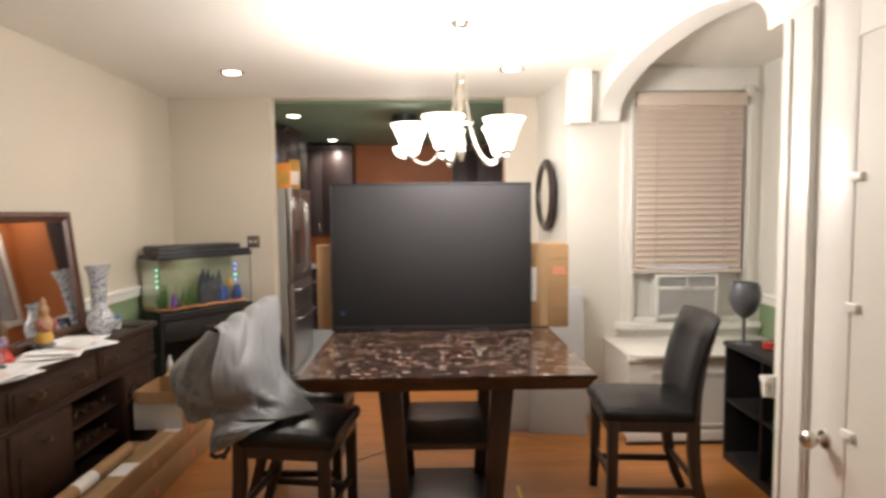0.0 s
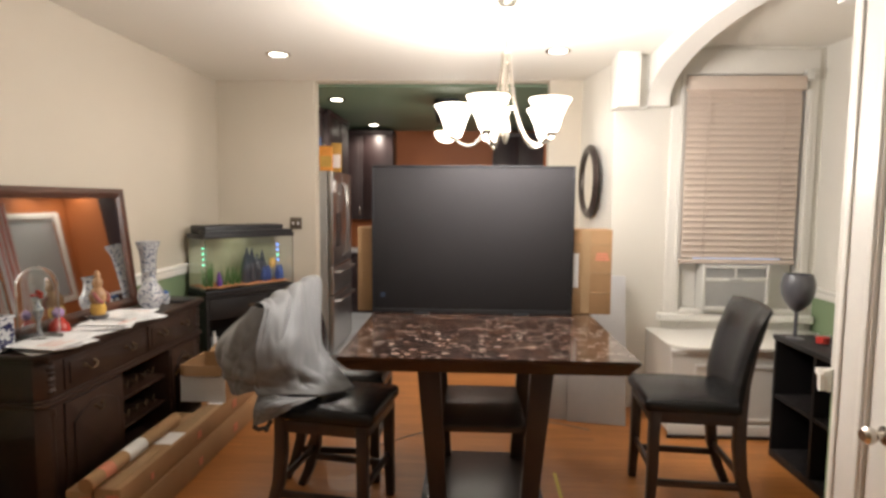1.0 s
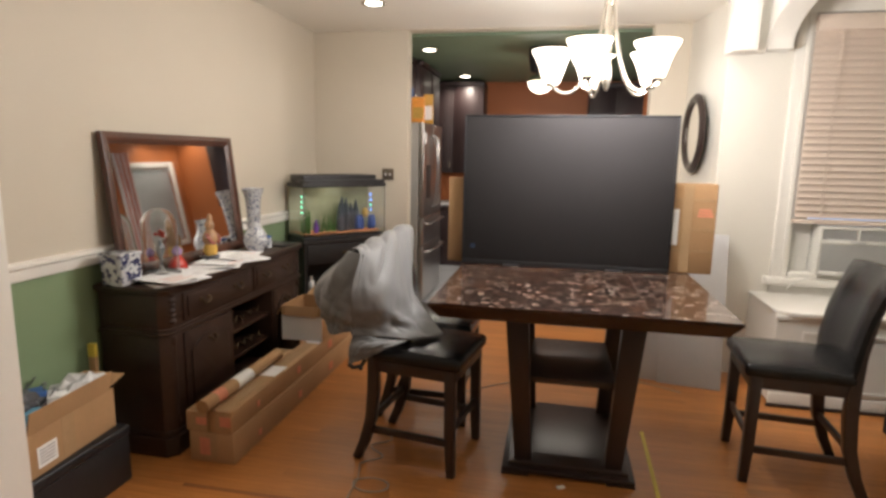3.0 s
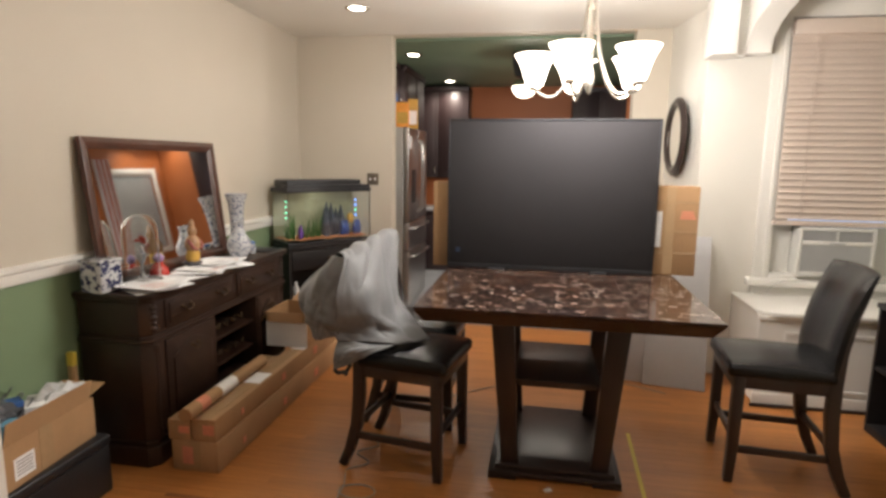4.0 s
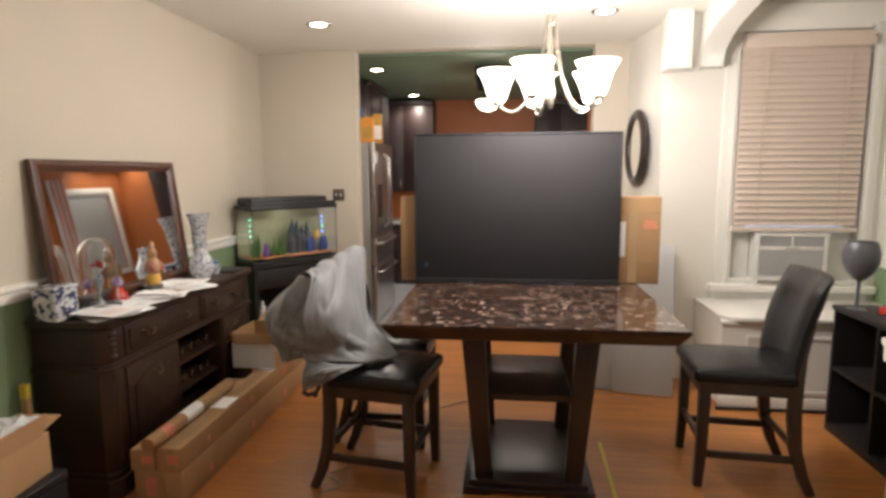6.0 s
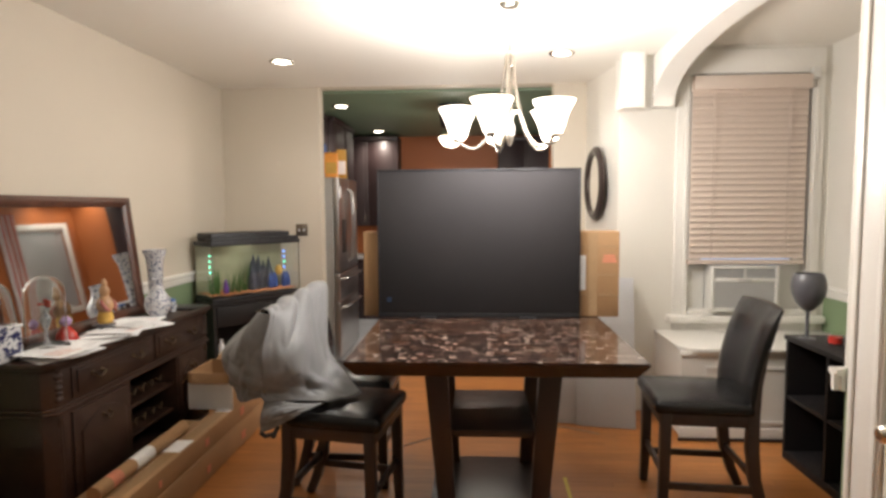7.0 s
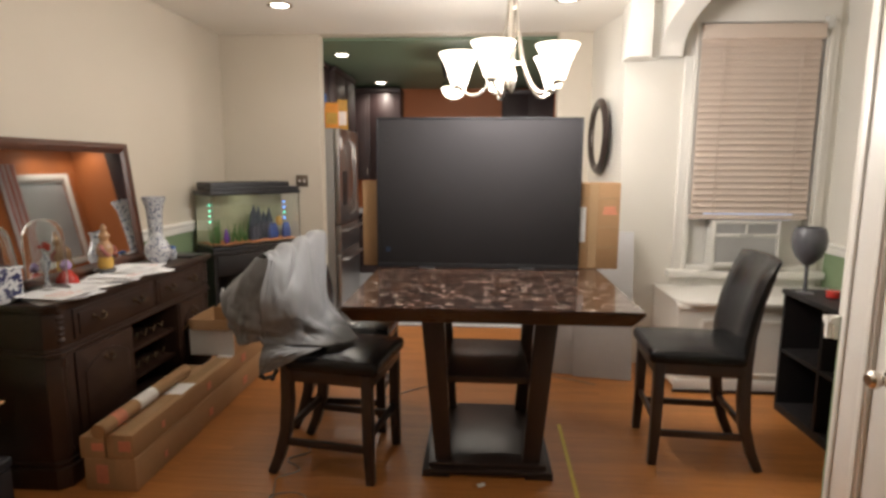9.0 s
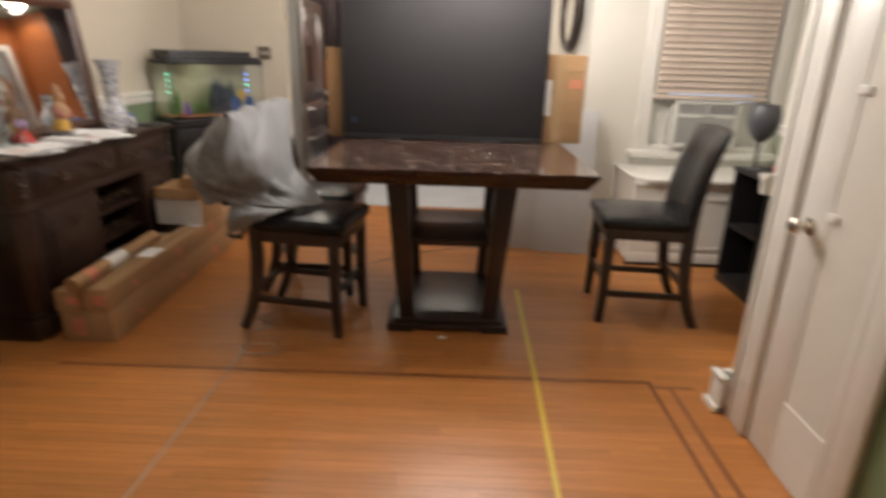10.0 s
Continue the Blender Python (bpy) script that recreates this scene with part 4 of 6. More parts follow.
def wall_mirror():
    m = thing("mirror", "large rectangular mirror in a walnut frame leaning on the wall", "mirror", (-2.27, 3.12, SZ))
    w, h, f = 1.16, 0.775, 0.06
    lean = pose(-2.262, 3.115, SZ + 0.002, 0, -6.2, -0.7)
    prof = [(0, 0.0), (0, f), (0.012, f), (0.026, f * 0.75), (0.034, f * 0.35), (0.03, 0.0)]

    def rail(length, along):
        """A moulded bar with mitred ends; the moulding's depth is x."""
        bm = bmesh.new()
        ends = []
        for s in (-1, 1):
            ends.append([bm.verts.new((d, s * (length / 2 - u), u)) for d, u in prof])
        n = len(prof)
        for k in range(n):
            bm.faces.new((ends[0][k], ends[0][(k + 1) % n], ends[1][(k + 1) % n], ends[1][k]))
        bm.faces.new(ends[0][::-1])
        bm.faces.new(ends[1])
        bm.transform(along)
        return bm

    pieces = [rail(w, Matrix.Identity(4)), rail(w, pose(0, 0, h, 180, 0, 0)), rail(h, pose(0, -w / 2, h / 2, -90, 0, 0)), rail(h, pose(0, w / 2, h / 2, 90, 0, 0))]
    for p in pieces:
        p.transform(lean)
        wpart("frame_rail", p, FRAMEWOOD, m, "moulded walnut frame bar")
    wpart("glass", turned(box(0.006, 0.011, -w / 2 + f - 0.005, w / 2 - f + 0.005, f - 0.005, h - f + 0.005), lean), MIRROR, m, "clear mirror glass")
    wpart("backing", turned(box(-0.004, 0.005, -w / 2 + 0.01, w / 2 - 0.01, 0.01, h - 0.01), lean), FRAMEWOOD, m)


wall_mirror()


# ---- things on the sideboard ----
def square_jar():
    j = thing("square_jar", "square blue and white porcelain jar on the sideboard", "jar", (-2.205, 2.475, SZ), -6)
    part("body", box(-0.068, 0.068, -0.068, 0.068, 0, 0.155, 0.012, 3), CHINABOLD, j)
    part("rim", box(-0.072, 0.072, -0.072, 0.072, 0.152, 0.168, 0.008, 3), CHINABOLD, j)


square_jar()


def cloche():
    c = thing("glass_dome", "clear glass dome on a dark round base over a small ornament", "dome", (-2.14, 2.69, SZ))
    part("base", lathe([(0.105, 0), (0.11, 0.008), (0.102, 0.02), (0.094, 0.028)], 32), PLASTIC, c, "dark turned base")
    prof = [(0.090, 0.029), (0.090, 0.285)] + [(0.090 * math.cos(a), 0.285 + 0.09 * math.sin(a)) for a in [math.pi / 2 * k / 10 for k in range(1, 10)]]
    inner = [(r - 0.0025, z - 0.0025 if k else z) for k, (r, z) in enumerate(prof)]
    part("dome", lathe(prof + inner[::-1], 36, False), GLASS, c, "clear blown glass dome")
    part("ornament", lathe([(0.024, 0.029), (0.012, 0.05), (0.008, 0.10), (0.02, 0.13), (0.026, 0.16), (0.012, 0.19), (0.004, 0.21)], 18), CHINA, c)
    part("flower", joined(*[turned(lathe([(0.004, 0), (0.012, 0.004), (0.010, 0.014), (0.003, 0.018)], 10), pose(0.02 * math.cos(k * 2.1), 0.02 * math.sin(k * 2.1), 0.215 + 0.006 * k)) for k in range(5)]), REDWAX, c)


cloche()


def figurine():
    f = thing("figurine", "small ceramic ornament in amber, red and yellow on a footed stand", "ornament", (-2.135, 3.14, SZ))
    part("stand", joined(lathe([(0.044, 0.028), (0.052, 0.034), (0.052, 0.042), (0.044, 0.046)], 20), *[turned(lathe([(0.007, 0), (0.012, 0.028)], 8), pose(0.035 * math.cos(a), 0.035 * math.sin(a), 0)) for a in (0.4, 2.5, 4.6)]), GOBLET, f, "blue-grey footed stand")
    part("lower_body", lathe([(0.036, 0.046), (0.042, 0.062), (0.041, 0.09), (0.034, 0.115)], 20), YCER, f)
    part("upper_body", lathe([(0.034, 0.113), (0.044, 0.135), (0.046, 0.16), (0.034, 0.19), (0.022, 0.205)], 20), SKIN, f)
    for k in (-1, 1):
        part("arm", tube([(0.0, 0.035 * k, 0.175), (0.02, 0.052 * k, 0.16), (0.036, 0.045 * k, 0.135), (0.042, 0.02 * k, 0.12)], 0.013, 10, 0.009), PINK, f)
    part("finial", lathe([(0.02, 0.203), (0.029, 0.225), (0.027, 0.245), (0.016, 0.262), (0.018, 0.28), (0.010, 0.296), (0.003, 0.305)], 18), SKIN, f)


figurine()


def trinket():
    t = thing("trinket", "red ceramic ornament with a violet and white knob", "ornament", (-2.17, 2.87, SZ))
    part("base", lathe([(0.052, 0), (0.056, 0.012), (0.046, 0.045), (0.022, 0.075), (0.014, 0.085)], 20), REDWAX, t)
    part("knob", lathe([(0.010, 0.083), (0.026, 0.098), (0.028, 0.115), (0.014, 0.135), (0.003, 0.14)], 18), mat("violet_and_white_glaze", (0.34, 0.22, 0.42), 0.25, vary=0.5, scale=30, coat=0.3), t)


trinket()


def tall_vase():
    v = thing("vase", "tall flared blue and white porcelain vase", "vase", (-2.18, 3.745, SZ))
    part("body", lathe([(0.044, 0), (0.048, 0.02), (0.043, 0.06), (0.045, 0.20), (0.050, 0.30), (0.056, 0.36), (0.074, 0.41), (0.076, 0.425), (0.070, 0.426), (0.050, 0.34), (0.04, 0.1)], 32), CHINA, v)
    b = thing("vase", "round-bellied blue and white porcelain vase with a narrow neck", "vase", (-2.06, 3.55, SZ))
    part("body", lathe([(0.045, 0), (0.05, 0.012), (0.072, 0.045), (0.082, 0.085), (0.075, 0.125), (0.048, 0.165), (0.034, 0.20), (0.033, 0.235), (0.042, 0.252), (0.036, 0.253), (0.026, 0.20)], 32), CHINA, b)
    j = thing("small_jar", "small blue and white porcelain jar", "jar", (-2.07, 3.74, SZ))
    part("body", lathe([(0.022, 0), (0.03, 0.02), (0.032, 0.05), (0.024, 0.075)], 20), CHINA, j)
    part("lid", lathe([(0.027, 0.074), (0.027, 0.084), (0.008, 0.092)], 20), BLUE, j)


tall_vase()
t = thing("tray", "flat black tray at the end of the sideboard", "tray", (-2.06, 3.88, SZ))
part("plate", box(-0.12, 0.10, -0.09, 0.09, 0, 0.012, 0.004), PLASTIC, t)


def sheet(x, y, w, d, rz, z, n=0):
    """A sheet of paper that curls a little."""
    nx, ny = 8, 8
    g = [[(-w / 2 + w * i / nx, -d / 2 + d * j / ny, 0.004 * (0.5 + 0.5 * noise.noise(Vector((i * 0.4 + n * 3.1, j * 0.4, 2.0)))) + 0.012 * max(0, abs(i / nx - 0.5) - 0.38) * (1 + n % 3)) for i in range(nx + 1)] for j in range(ny + 1)]
    bm = shell(g, (0, 0, 0.0012))
    p = thing("paper_sheet", "loose white printed paper sheet on the sideboard", "paper", (x, y, z), rz, "loose papers")
    part("page", bm, PAPER, p)
    rows = [box(-w * 0.36, w * (0.1 + 0.24 * random.random()), -d * 0.36 + d * 0.09 * k, -d * 0.36 + d * 0.09 * k + 0.004, 0.0068, 0.0074) for k in range(4 if n % 2 else 2)]
    part("print", joined(*rows), INK if n % 3 else REDINK, p, "unreadable printed lines")


random.seed(4)
SHEETS = [(-2.04, 2.58, 62), (-2.00, 2.63, 75), (-2.03, 2.70, 98), (-2.01, 2.56, 84), (-2.05, 2.92, 70), (-2.01, 3.00, 112), (-2.02, 3.08, 95), (-2.06, 3.22, 80), (-2.00, 3.30, 60), (-2.10, 3.38, 100)]
for k, (x, y, rz) in enumerate(SHEETS):
    sheet(x, y, 0.216, 0.285, rz, SZ + 0.001 + 0.008 * (k % 4), k)


# ---- carton on the trunk ----
def trunk():
    t = thing("trunk", "low black trunk on the floor under a carton", "trunk", (-2.19, 1.92, 0))
    part("body", box(-0.165, 0.165, -0.34, 0.32, 0.0, 0.235, 0.008), PLASTIC, t)
    part("lid", box(-0.17, 0.17, -0.345, 0.325, 0.238, 0.285, 0.01, 3), PLASTIC, t, "flat grey-black lid")


trunk()


def clutter_box():
    c = thing("open_carton", "open brown carton full of packets and cables on a trunk", "box", (-2.19, 1.955, 0.286), 4)
    x0, x1, y0, y1, h = -0.135, 0.135, -0.27, 0.25, 0.19
    for a in ((x0, x1, y0, y0 + 0.005), (x0, x1, y1 - 0.005, y1), (x0, x0 + 0.005, y0 + 0.005, y1 - 0.005), (x1 - 0.005, x1, y0 + 0.005, y1 - 0.005)):
        part("side", box(*a, 0.001, h), CARD, c)
    part("bottom", box(x0, x1, y0, y1, 0, 0.004), CARDDARK, c)
    part("flap", turned(box(0, 0.10, -0.24, 0.22, -0.002, 0.002), pose(x1, 0, h, 0, -78, 0)), CARD, c)
    part("flap", turned(box(-0.11, 0.11, 0, 0.12, -0.002, 0.002), pose(0, y1, h, 12, 0, 0)), CARD, c)
    part("label", box(x1, x1 + 0.001, -0.20, -0.10, 0.03, 0.12), PAPER, c, "white label with unreadable print")
    part("print", joined(*[box(x1 + 0.001, x1 + 0.0016, -0.19, -0.11, 0.045 + 0.014 * k, 0.051 + 0.014 * k) for k in range(5)]), INK, c)
    part("tape", box(x1, x1 + 0.001, -0.07, 0.0, 0.01, h), TAPE, c)
    for k, (x, y, m, s) in enumerate([(0.05, -0.18, BLUE, 0.08), (0.06, -0.06, CYAN, 0.07), (-0.04, -0.12, PLASTIC, 0.09), (0.04, 0.08, PAPER, 0.085), (-0.05, 0.05, BLUE, 0.07)]):
        p = thing("packet", "small printed carton packet in an open box", "packet", (-2.21 + x, 1.93 + y, 0.29), 15 * k, "packets in the carton")
        part("body", box(-s / 2, s / 2, -s * 0.6, s * 0.6, 0, 0.205 + 0.012 * k, 0.004), m, p)
        part("panel", box(s / 2, s / 2 + 0.001, -s * 0.4, s * 0.4, 0.13, 0.20), CYAN if m != CYAN else PAPER, p)
    for k, (x, y, z) in enumerate([(0.03, 0.19, 0.50), (-0.05, -0.02, 0.48), (0.02, -0.24, 0.46)]):
        bm = bmesh.new()
        bmesh.ops.create_icosphere(bm, subdivisions=3, radius=1)
        for v in bm.verts:
            d = v.co.copy()
            v.co = Vector((d.x * 0.09, d.y * 0.11, d.z * 0.07)) * (1 + 0.55 * noise.noise(d * 2.2 + Vector((k * 5, 0, 0))) + 0.25 * noise.noise(d * 6))
        solid("plastic_bag", bm, BAG if k != 1 else GOBLET, "crumpled grey plastic bag in an open carton", "bag", (-2.21 + x, 1.93 + y, z))
    for k in range(4):
        pts = [(-2.27 + 0.11 * math.cos(a + k), 1.90 + 0.16 * math.sin(a * 1.0 + 0.5 * k), 0.50 + 0.02 * k + 0.04 * math.sin(2 * a + k)) for a in [0.25 * j for j in range(20)]]
        solid("cable", tube(pts, 0.004, 6), GOBLET, "coiled dark cable in an open carton", "cable")


clutter_box()
p = thing("wood_stick", "short yellow-topped wooden stick leaning by the sideboard", "stick", (-2.31, 2.36, 0))
part("shaft", box(-0.02, 0.02, -0.012, 0.012, 0, 0.60, 0.004), CARD, p)
part("tip", box(-0.021, 0.021, -0.013, 0.013, 0.56, 0.63, 0.004), YELLOW, p)


# ---- aquarium ----
def aquarium():
    rz = 50
    at = (-1.955, 4.805, 0)
    s = thing("aquarium_stand", "black wooden aquarium cabinet stand with open shelf", "stand", at, rz)
    w, d, z = 0.412, 0.163, 0.86
    part("top", box(-w, w, -d, d, z - 0.03, z, 0.004), BLACKWOOD, s)
    part("side", box(-w + 0.01, -w + 0.035, -d + 0.01, d - 0.01, 0.0, z - 0.03), BLACKWOOD, s)
    part("side", box(w - 0.035, w - 0.01, -d + 0.01, d - 0.01, 0.0, z - 0.03), BLACKWOOD, s)
    part("back", box(-w + 0.035, w - 0.035, d - 0.03, d - 0.02, 0.0, z - 0.03), NEARBLACK, s)
    part("shelf", box(-w + 0.035, w - 0.035, -d + 0.012, d - 0.03, 0.36, 0.38), BLACKWOOD, s)
    part("drawer", box(-w + 0.036, w - 0.036, -d, -d + 0.02, 0.66, 0.825, 0.004), BLACKWOOD, s)
    part("handle", box(-0.045, 0.045, -d - 0.010, -d, 0.735, 0.755, 0.004), BRASS, s)
    for k, (x, m, h) in enumerate([(-0.30, PAPER, 0.16), (-0.24, YCER, 0.10), (-0.18, PINK, 0.13), (-0.08, BLUE, 0.11)]):
        m2 = pose(*at, 0, 0, rz) @ Vector((x, -0.06, 0.38))
        b = thing("bottle", "small coloured bottle on the aquarium stand's shelf", "bottle", m2, rz, "bottles on the stand")
        part("body", lathe([(0.022, 0), (0.024, 0.01), (0.024, h * 0.7), (0.012, h * 0.82), (0.012, h)], 14), m, b)
    t = thing("aquarium", "glass aquarium with black lid, castle ornament, plants and gravel", "aquarium", (at[0], at[1], z), rz)
    x, y, h = 0.40, 0.155, 0.49
    g = 0.006
    part("bottom_frame", box(-x - 0.006, x + 0.006, -y - 0.006, y + 0.006, 0.001, 0.035, 0.004), PLASTIC, t)
    part("top_frame", joined(box(-x - 0.008, x + 0.008, -y - 0.008, -y + 0.02, h - 0.035, h, 0.004), box(-x - 0.008, x + 0.008, y - 0.02, y + 0.008, h - 0.035, h, 0.004), box(-x - 0.008, -x + 0.02, -y + 0.02, y - 0.02, h - 0.035, h, 0.004), box(x - 0.02, x + 0.008, -y + 0.02, y - 0.02, h - 0.035, h, 0.004)), PLASTIC, t)
    part("front_pane", box(-x, x, -y, -y + g, 0.035, h - 0.035), GLASS, t).visible_shadow = False
    part("side_pane", box(-x, -x + g, -y + g, y - g, 0.035, h - 0.035), GLASS, t).visible_shadow = False
    part("side_pane", box(x - g, x, -y + g, y - g, 0.035, h - 0.035), GLASS, t).visible_shadow = False
    part("back_pane", box(-x, x, y - g, y, 0.035, h - 0.035), WATER, t, "murky olive back panel")
    part("lid", joined(box(-x + 0.02, x - 0.06, -y + 0.05, y, h, h + 0.07, 0.012, 3), box(-x, x, -y, -y + 0.12, h - 0.002, h + 0.028, 0.006)), PLASTIC, t, "black plastic light hood")
    bm = bmesh.new()
    n = 24
    gr = [[bm.verts.new((-x + g + (2 * x - 2 * g) * i / n, -y + g + (2 * y - 2 * g) * j / 8, 0.055 + 0.014 * noise.noise(Vector((i * 0.4, j * 0.5, 0))))) for i in range(n + 1)] for j in range(9)]
    for j in range(8):
        for i in range(n):
            bm.faces.new((gr[j][i], gr[j][i + 1], gr[j + 1][i + 1], gr[j + 1][i]))
    part("gravel", bm, GRAVEL, t)
    spires = [(0.06, 0.10, 0.30), (0.10, 0.09, 0.29), (0.155, 0.10, 0.24), (0.02, 0.07, 0.24), (0.20, 0.09, 0.27)]
    part("castle", joined(*[turned(lathe([(0.036, 0.045), (0.032, hh * 0.6), (0.038, hh * 0.65), (0.036, hh * 0.72), (0.004, hh + 0.06)], 10), pose(cx, cy - 0.06, 0)) for cx, cy, hh in spires]), ROCK, t, "dark spired castle ornament")
    part("ornament", joined(*[turned(lathe([(0.02, 0.05), (0.03, 0.09), (0.022, 0.15), (0.008, 0.19)], 10), pose(cx, 0.0, 0)) for cx in (0.335, 0.365, 0.20, 0.24)]), ORNBLUE, t, "bright blue ornament")
    part("ornament", turned(lathe([(0.018, 0.05), (0.024, 0.09), (0.018, 0.13), (0.006, 0.17)], 10), pose(-0.23, -0.03, 0)), mat("violet_ornament", (0.15, 0.06, 0.30), 0.4, vary=0.3, scale=20), t)
    part("ornament", turned(lathe([(0.02, 0.16), (0.035, 0.19), (0.028, 0.23), (0.008, 0.25)], 10), pose(0.30, 0.03, 0)), YCER, t)
    random.seed(9)
    for k in range(7):
        px = random.choice([-0.34, -0.30, -0.12, -0.06, 0.16, 0.25, -0.18])
        blades = []
        for j in range(9):
            a, hgt = random.random() * 6.28, 0.08 + 0.14 * random.random()
            blades.append(tube([(px + 0.01 * math.cos(a), 0.03 * math.sin(a) - 0.02, 0.05), (px + 0.02 * math.cos(a), 0.04 * math.sin(a) - 0.02, 0.05 + hgt * 0.6), (px + 0.045 * math.cos(a), 0.05 * math.sin(a) - 0.02, 0.05 + hgt)], 0.006, 5, 0.001))
        part("plant", joined(*blades), PLANT, t)
    for k in range(4):
        part("led", box(0.262, 0.271, -y + 0.03, -y + 0.04, 0.24 + 0.045 * k, 0.252 + 0.045 * k), LEDB if k != 1 else LEDG, t, "small lit indicator")
        part("led", box(-0.395, -0.387, -y + 0.05, -y + 0.058, 0.24 + 0.045 * k, 0.25 + 0.045 * k), LEDG, t)


aquarium()
s = thing("light_switch", "bronze double light switch plate on the wall", "switch", (-1.63, YB, 1.415))
part("plate", box(-0.056, 0.056, -0.008, 0, -0.055, 0.055, 0.003), PLATE, s)
for k in (-1, 1):
    part("toggle", box(k * 0.023 - 0.006, k * 0.023 + 0.006, -0.018, -0.006, -0.012, 0.012, 0.002), PAPER, s)


# ---- round mirror ----
def round_mirror():
    m = thing("round_mirror", "round dark-framed wall mirror with a wide moulded rim", "mirror", (1.040, 4.99, 1.815))
    turn = pose(0, 0, 0, 0, -90, 1)
    R = 0.315
    rim = lathe([(R - 0.068, 0.012), (R - 0.072, 0.024), (R - 0.060, 0.036), (R - 0.038, 0.042), (R - 0.02, 0.035), (R, 0.018), (R, 0.0)], 64, False)
    part("frame", turned(rim, turn), ESPRESSO, m, "dark polished round wooden frame")
    part("glass", turned(lathe([(R - 0.068, 0.010), (R - 0.068, 0.016)], 64), turn), MIRROR, m)
    part("backing", turned(lathe([(R - 0.005, 0.0), (R - 0.005, 0.009)], 64), turn), PLASTIC, m)


round_mirror()


# ---- window, blind, air conditioner ----
def window():
    w = thing("window_1", "white painted sash window behind a lowered blind", "", (2.145, YW, WZ0), kind="structure")
    wpart("casing", joined(box(1.535, WX0, YW - 0.022, YW, WZ0, WZ1 + 0.0, 0.004), box(WX1, 2.62, YW - 0.022, YW, WZ0, WZ1, 0.004), box(1.535, 2.62, YW - 0.022, YW, WZ1, 2.79, 0.004)), TRIM, w)
    wpart("inner_bead", joined(box(1.60, 1.625, YW - 0.032, YW - 0.022, WZ0, WZ1), box(2.55, 2.575, YW - 0.032, YW - 0.022, WZ0, WZ1)), TRIM, w)
    wpart("window_sill", box(1.49, 2.66, YW - 0.075, YW + 0.05, WZ0 - 0.055, WZ0, 0.008, 3), TRIM, w)
    wpart("apron", box(1.535, 2.62, YW - 0.022, YW, WZ0 - 0.15, WZ0 - 0.056, 0.004), TRIM, w)
    wpart("sash", joined(box(WX0, WX0 + 0.05, YW + 0.07, YW + 0.11, WZ0, WZ1), box(WX1 - 0.05, WX1, YW + 0.07, YW + 0.11, WZ0, WZ1), box(WX0 + 0.05, WX1 - 0.05, YW + 0.07, YW + 0.11, WZ1 - 0.06, WZ1), box(WX0 + 0.05, WX1 - 0.05, YW + 0.07, YW + 0.11, 1.62, 1.67), box(WX0 + 0.05, WX1 - 0.05, YW + 0.07, YW + 0.11, WZ0, WZ0 + 0.04)), TRIM, w)
    for z0, z1 in ((WZ0 + 0.04, 1.62), (1.67, WZ1 - 0.06)):
        wpart("pane", box(WX0 + 0.05, WX1 - 0.05, YW + 0.087, YW + 0.093, z0, z1), GLASS, w).visible_shadow = False
    wpart("support_rail", box(WX0, WX1, YW - 0.03, YW + 0.06, WZ0 + 0.001, 0.811, 0.004), TRIM, w)
    wpart("side_panel", box(WX0 + 0.005, 1.795, YW + 0.04, YW + 0.05, 0.812, 1.16), ACWHITE, w, "white accordion filler panel")
    wpart("side_panel", box(2.305, WX1 - 0.005, YW + 0.04, YW + 0.05, 0.812, 1.16), ACWHITE, w)


window()


def blind():
    b = thing("window_blind", "beige wooden venetian blind, lowered and closed over the window", "blind", (2.145, YW - 0.03, 2.60))
    y = YW - 0.045
    wpart("valance", box(1.640, 2.497, y - 0.035, y + 0.022, 2.485, 2.59, 0.005), BLIND, b, "beige headrail valance")
    n = 27
    proto = None
    for k in range(n):
        z = 2.46 - (2.46 - 1.244) * k / (n - 1)
        m = pose(2.064, y, z, 66, 0, 0)
        if proto is None:
            g = [[(x, u, -0.004 * (1 - (u / 0.029) ** 2)) for u in (-0.029, -0.015, 0, 0.015, 0.029)] for x in (-0.425, 0.425)]
            bm = shell(g, (0, 0, 0.0028))
            proto = part("slat", bm, BLIND, b)
            root = b.matrix_basis.inverted()
            proto.matrix_basis = root @ m
        else:
            repeat("slat", proto, [root @ m], b)
    wpart("bottom_rail", box(1.627, 2.492, y - 0.02, y + 0.02, 1.172, 1.207, 0.006), BLIND, b)
    for x in (1.79, 2.34):
        wpart("ladder_cord", joined(tube([(x, y - 0.03, 2.50), (x, y - 0.03, 1.2)], 0.0018, 6), tube([(x + 0.012, y - 0.03, 2.50), (x + 0.012, y - 0.03, 1.2)], 0.0012, 6)), BLIND, b)
    wpart("bracket", box(2.500, 2.555, y - 0.03, y + 0.02, 2.56, 2.64, 0.004), ACWHITE, b, "clear plastic blind bracket")


blind()


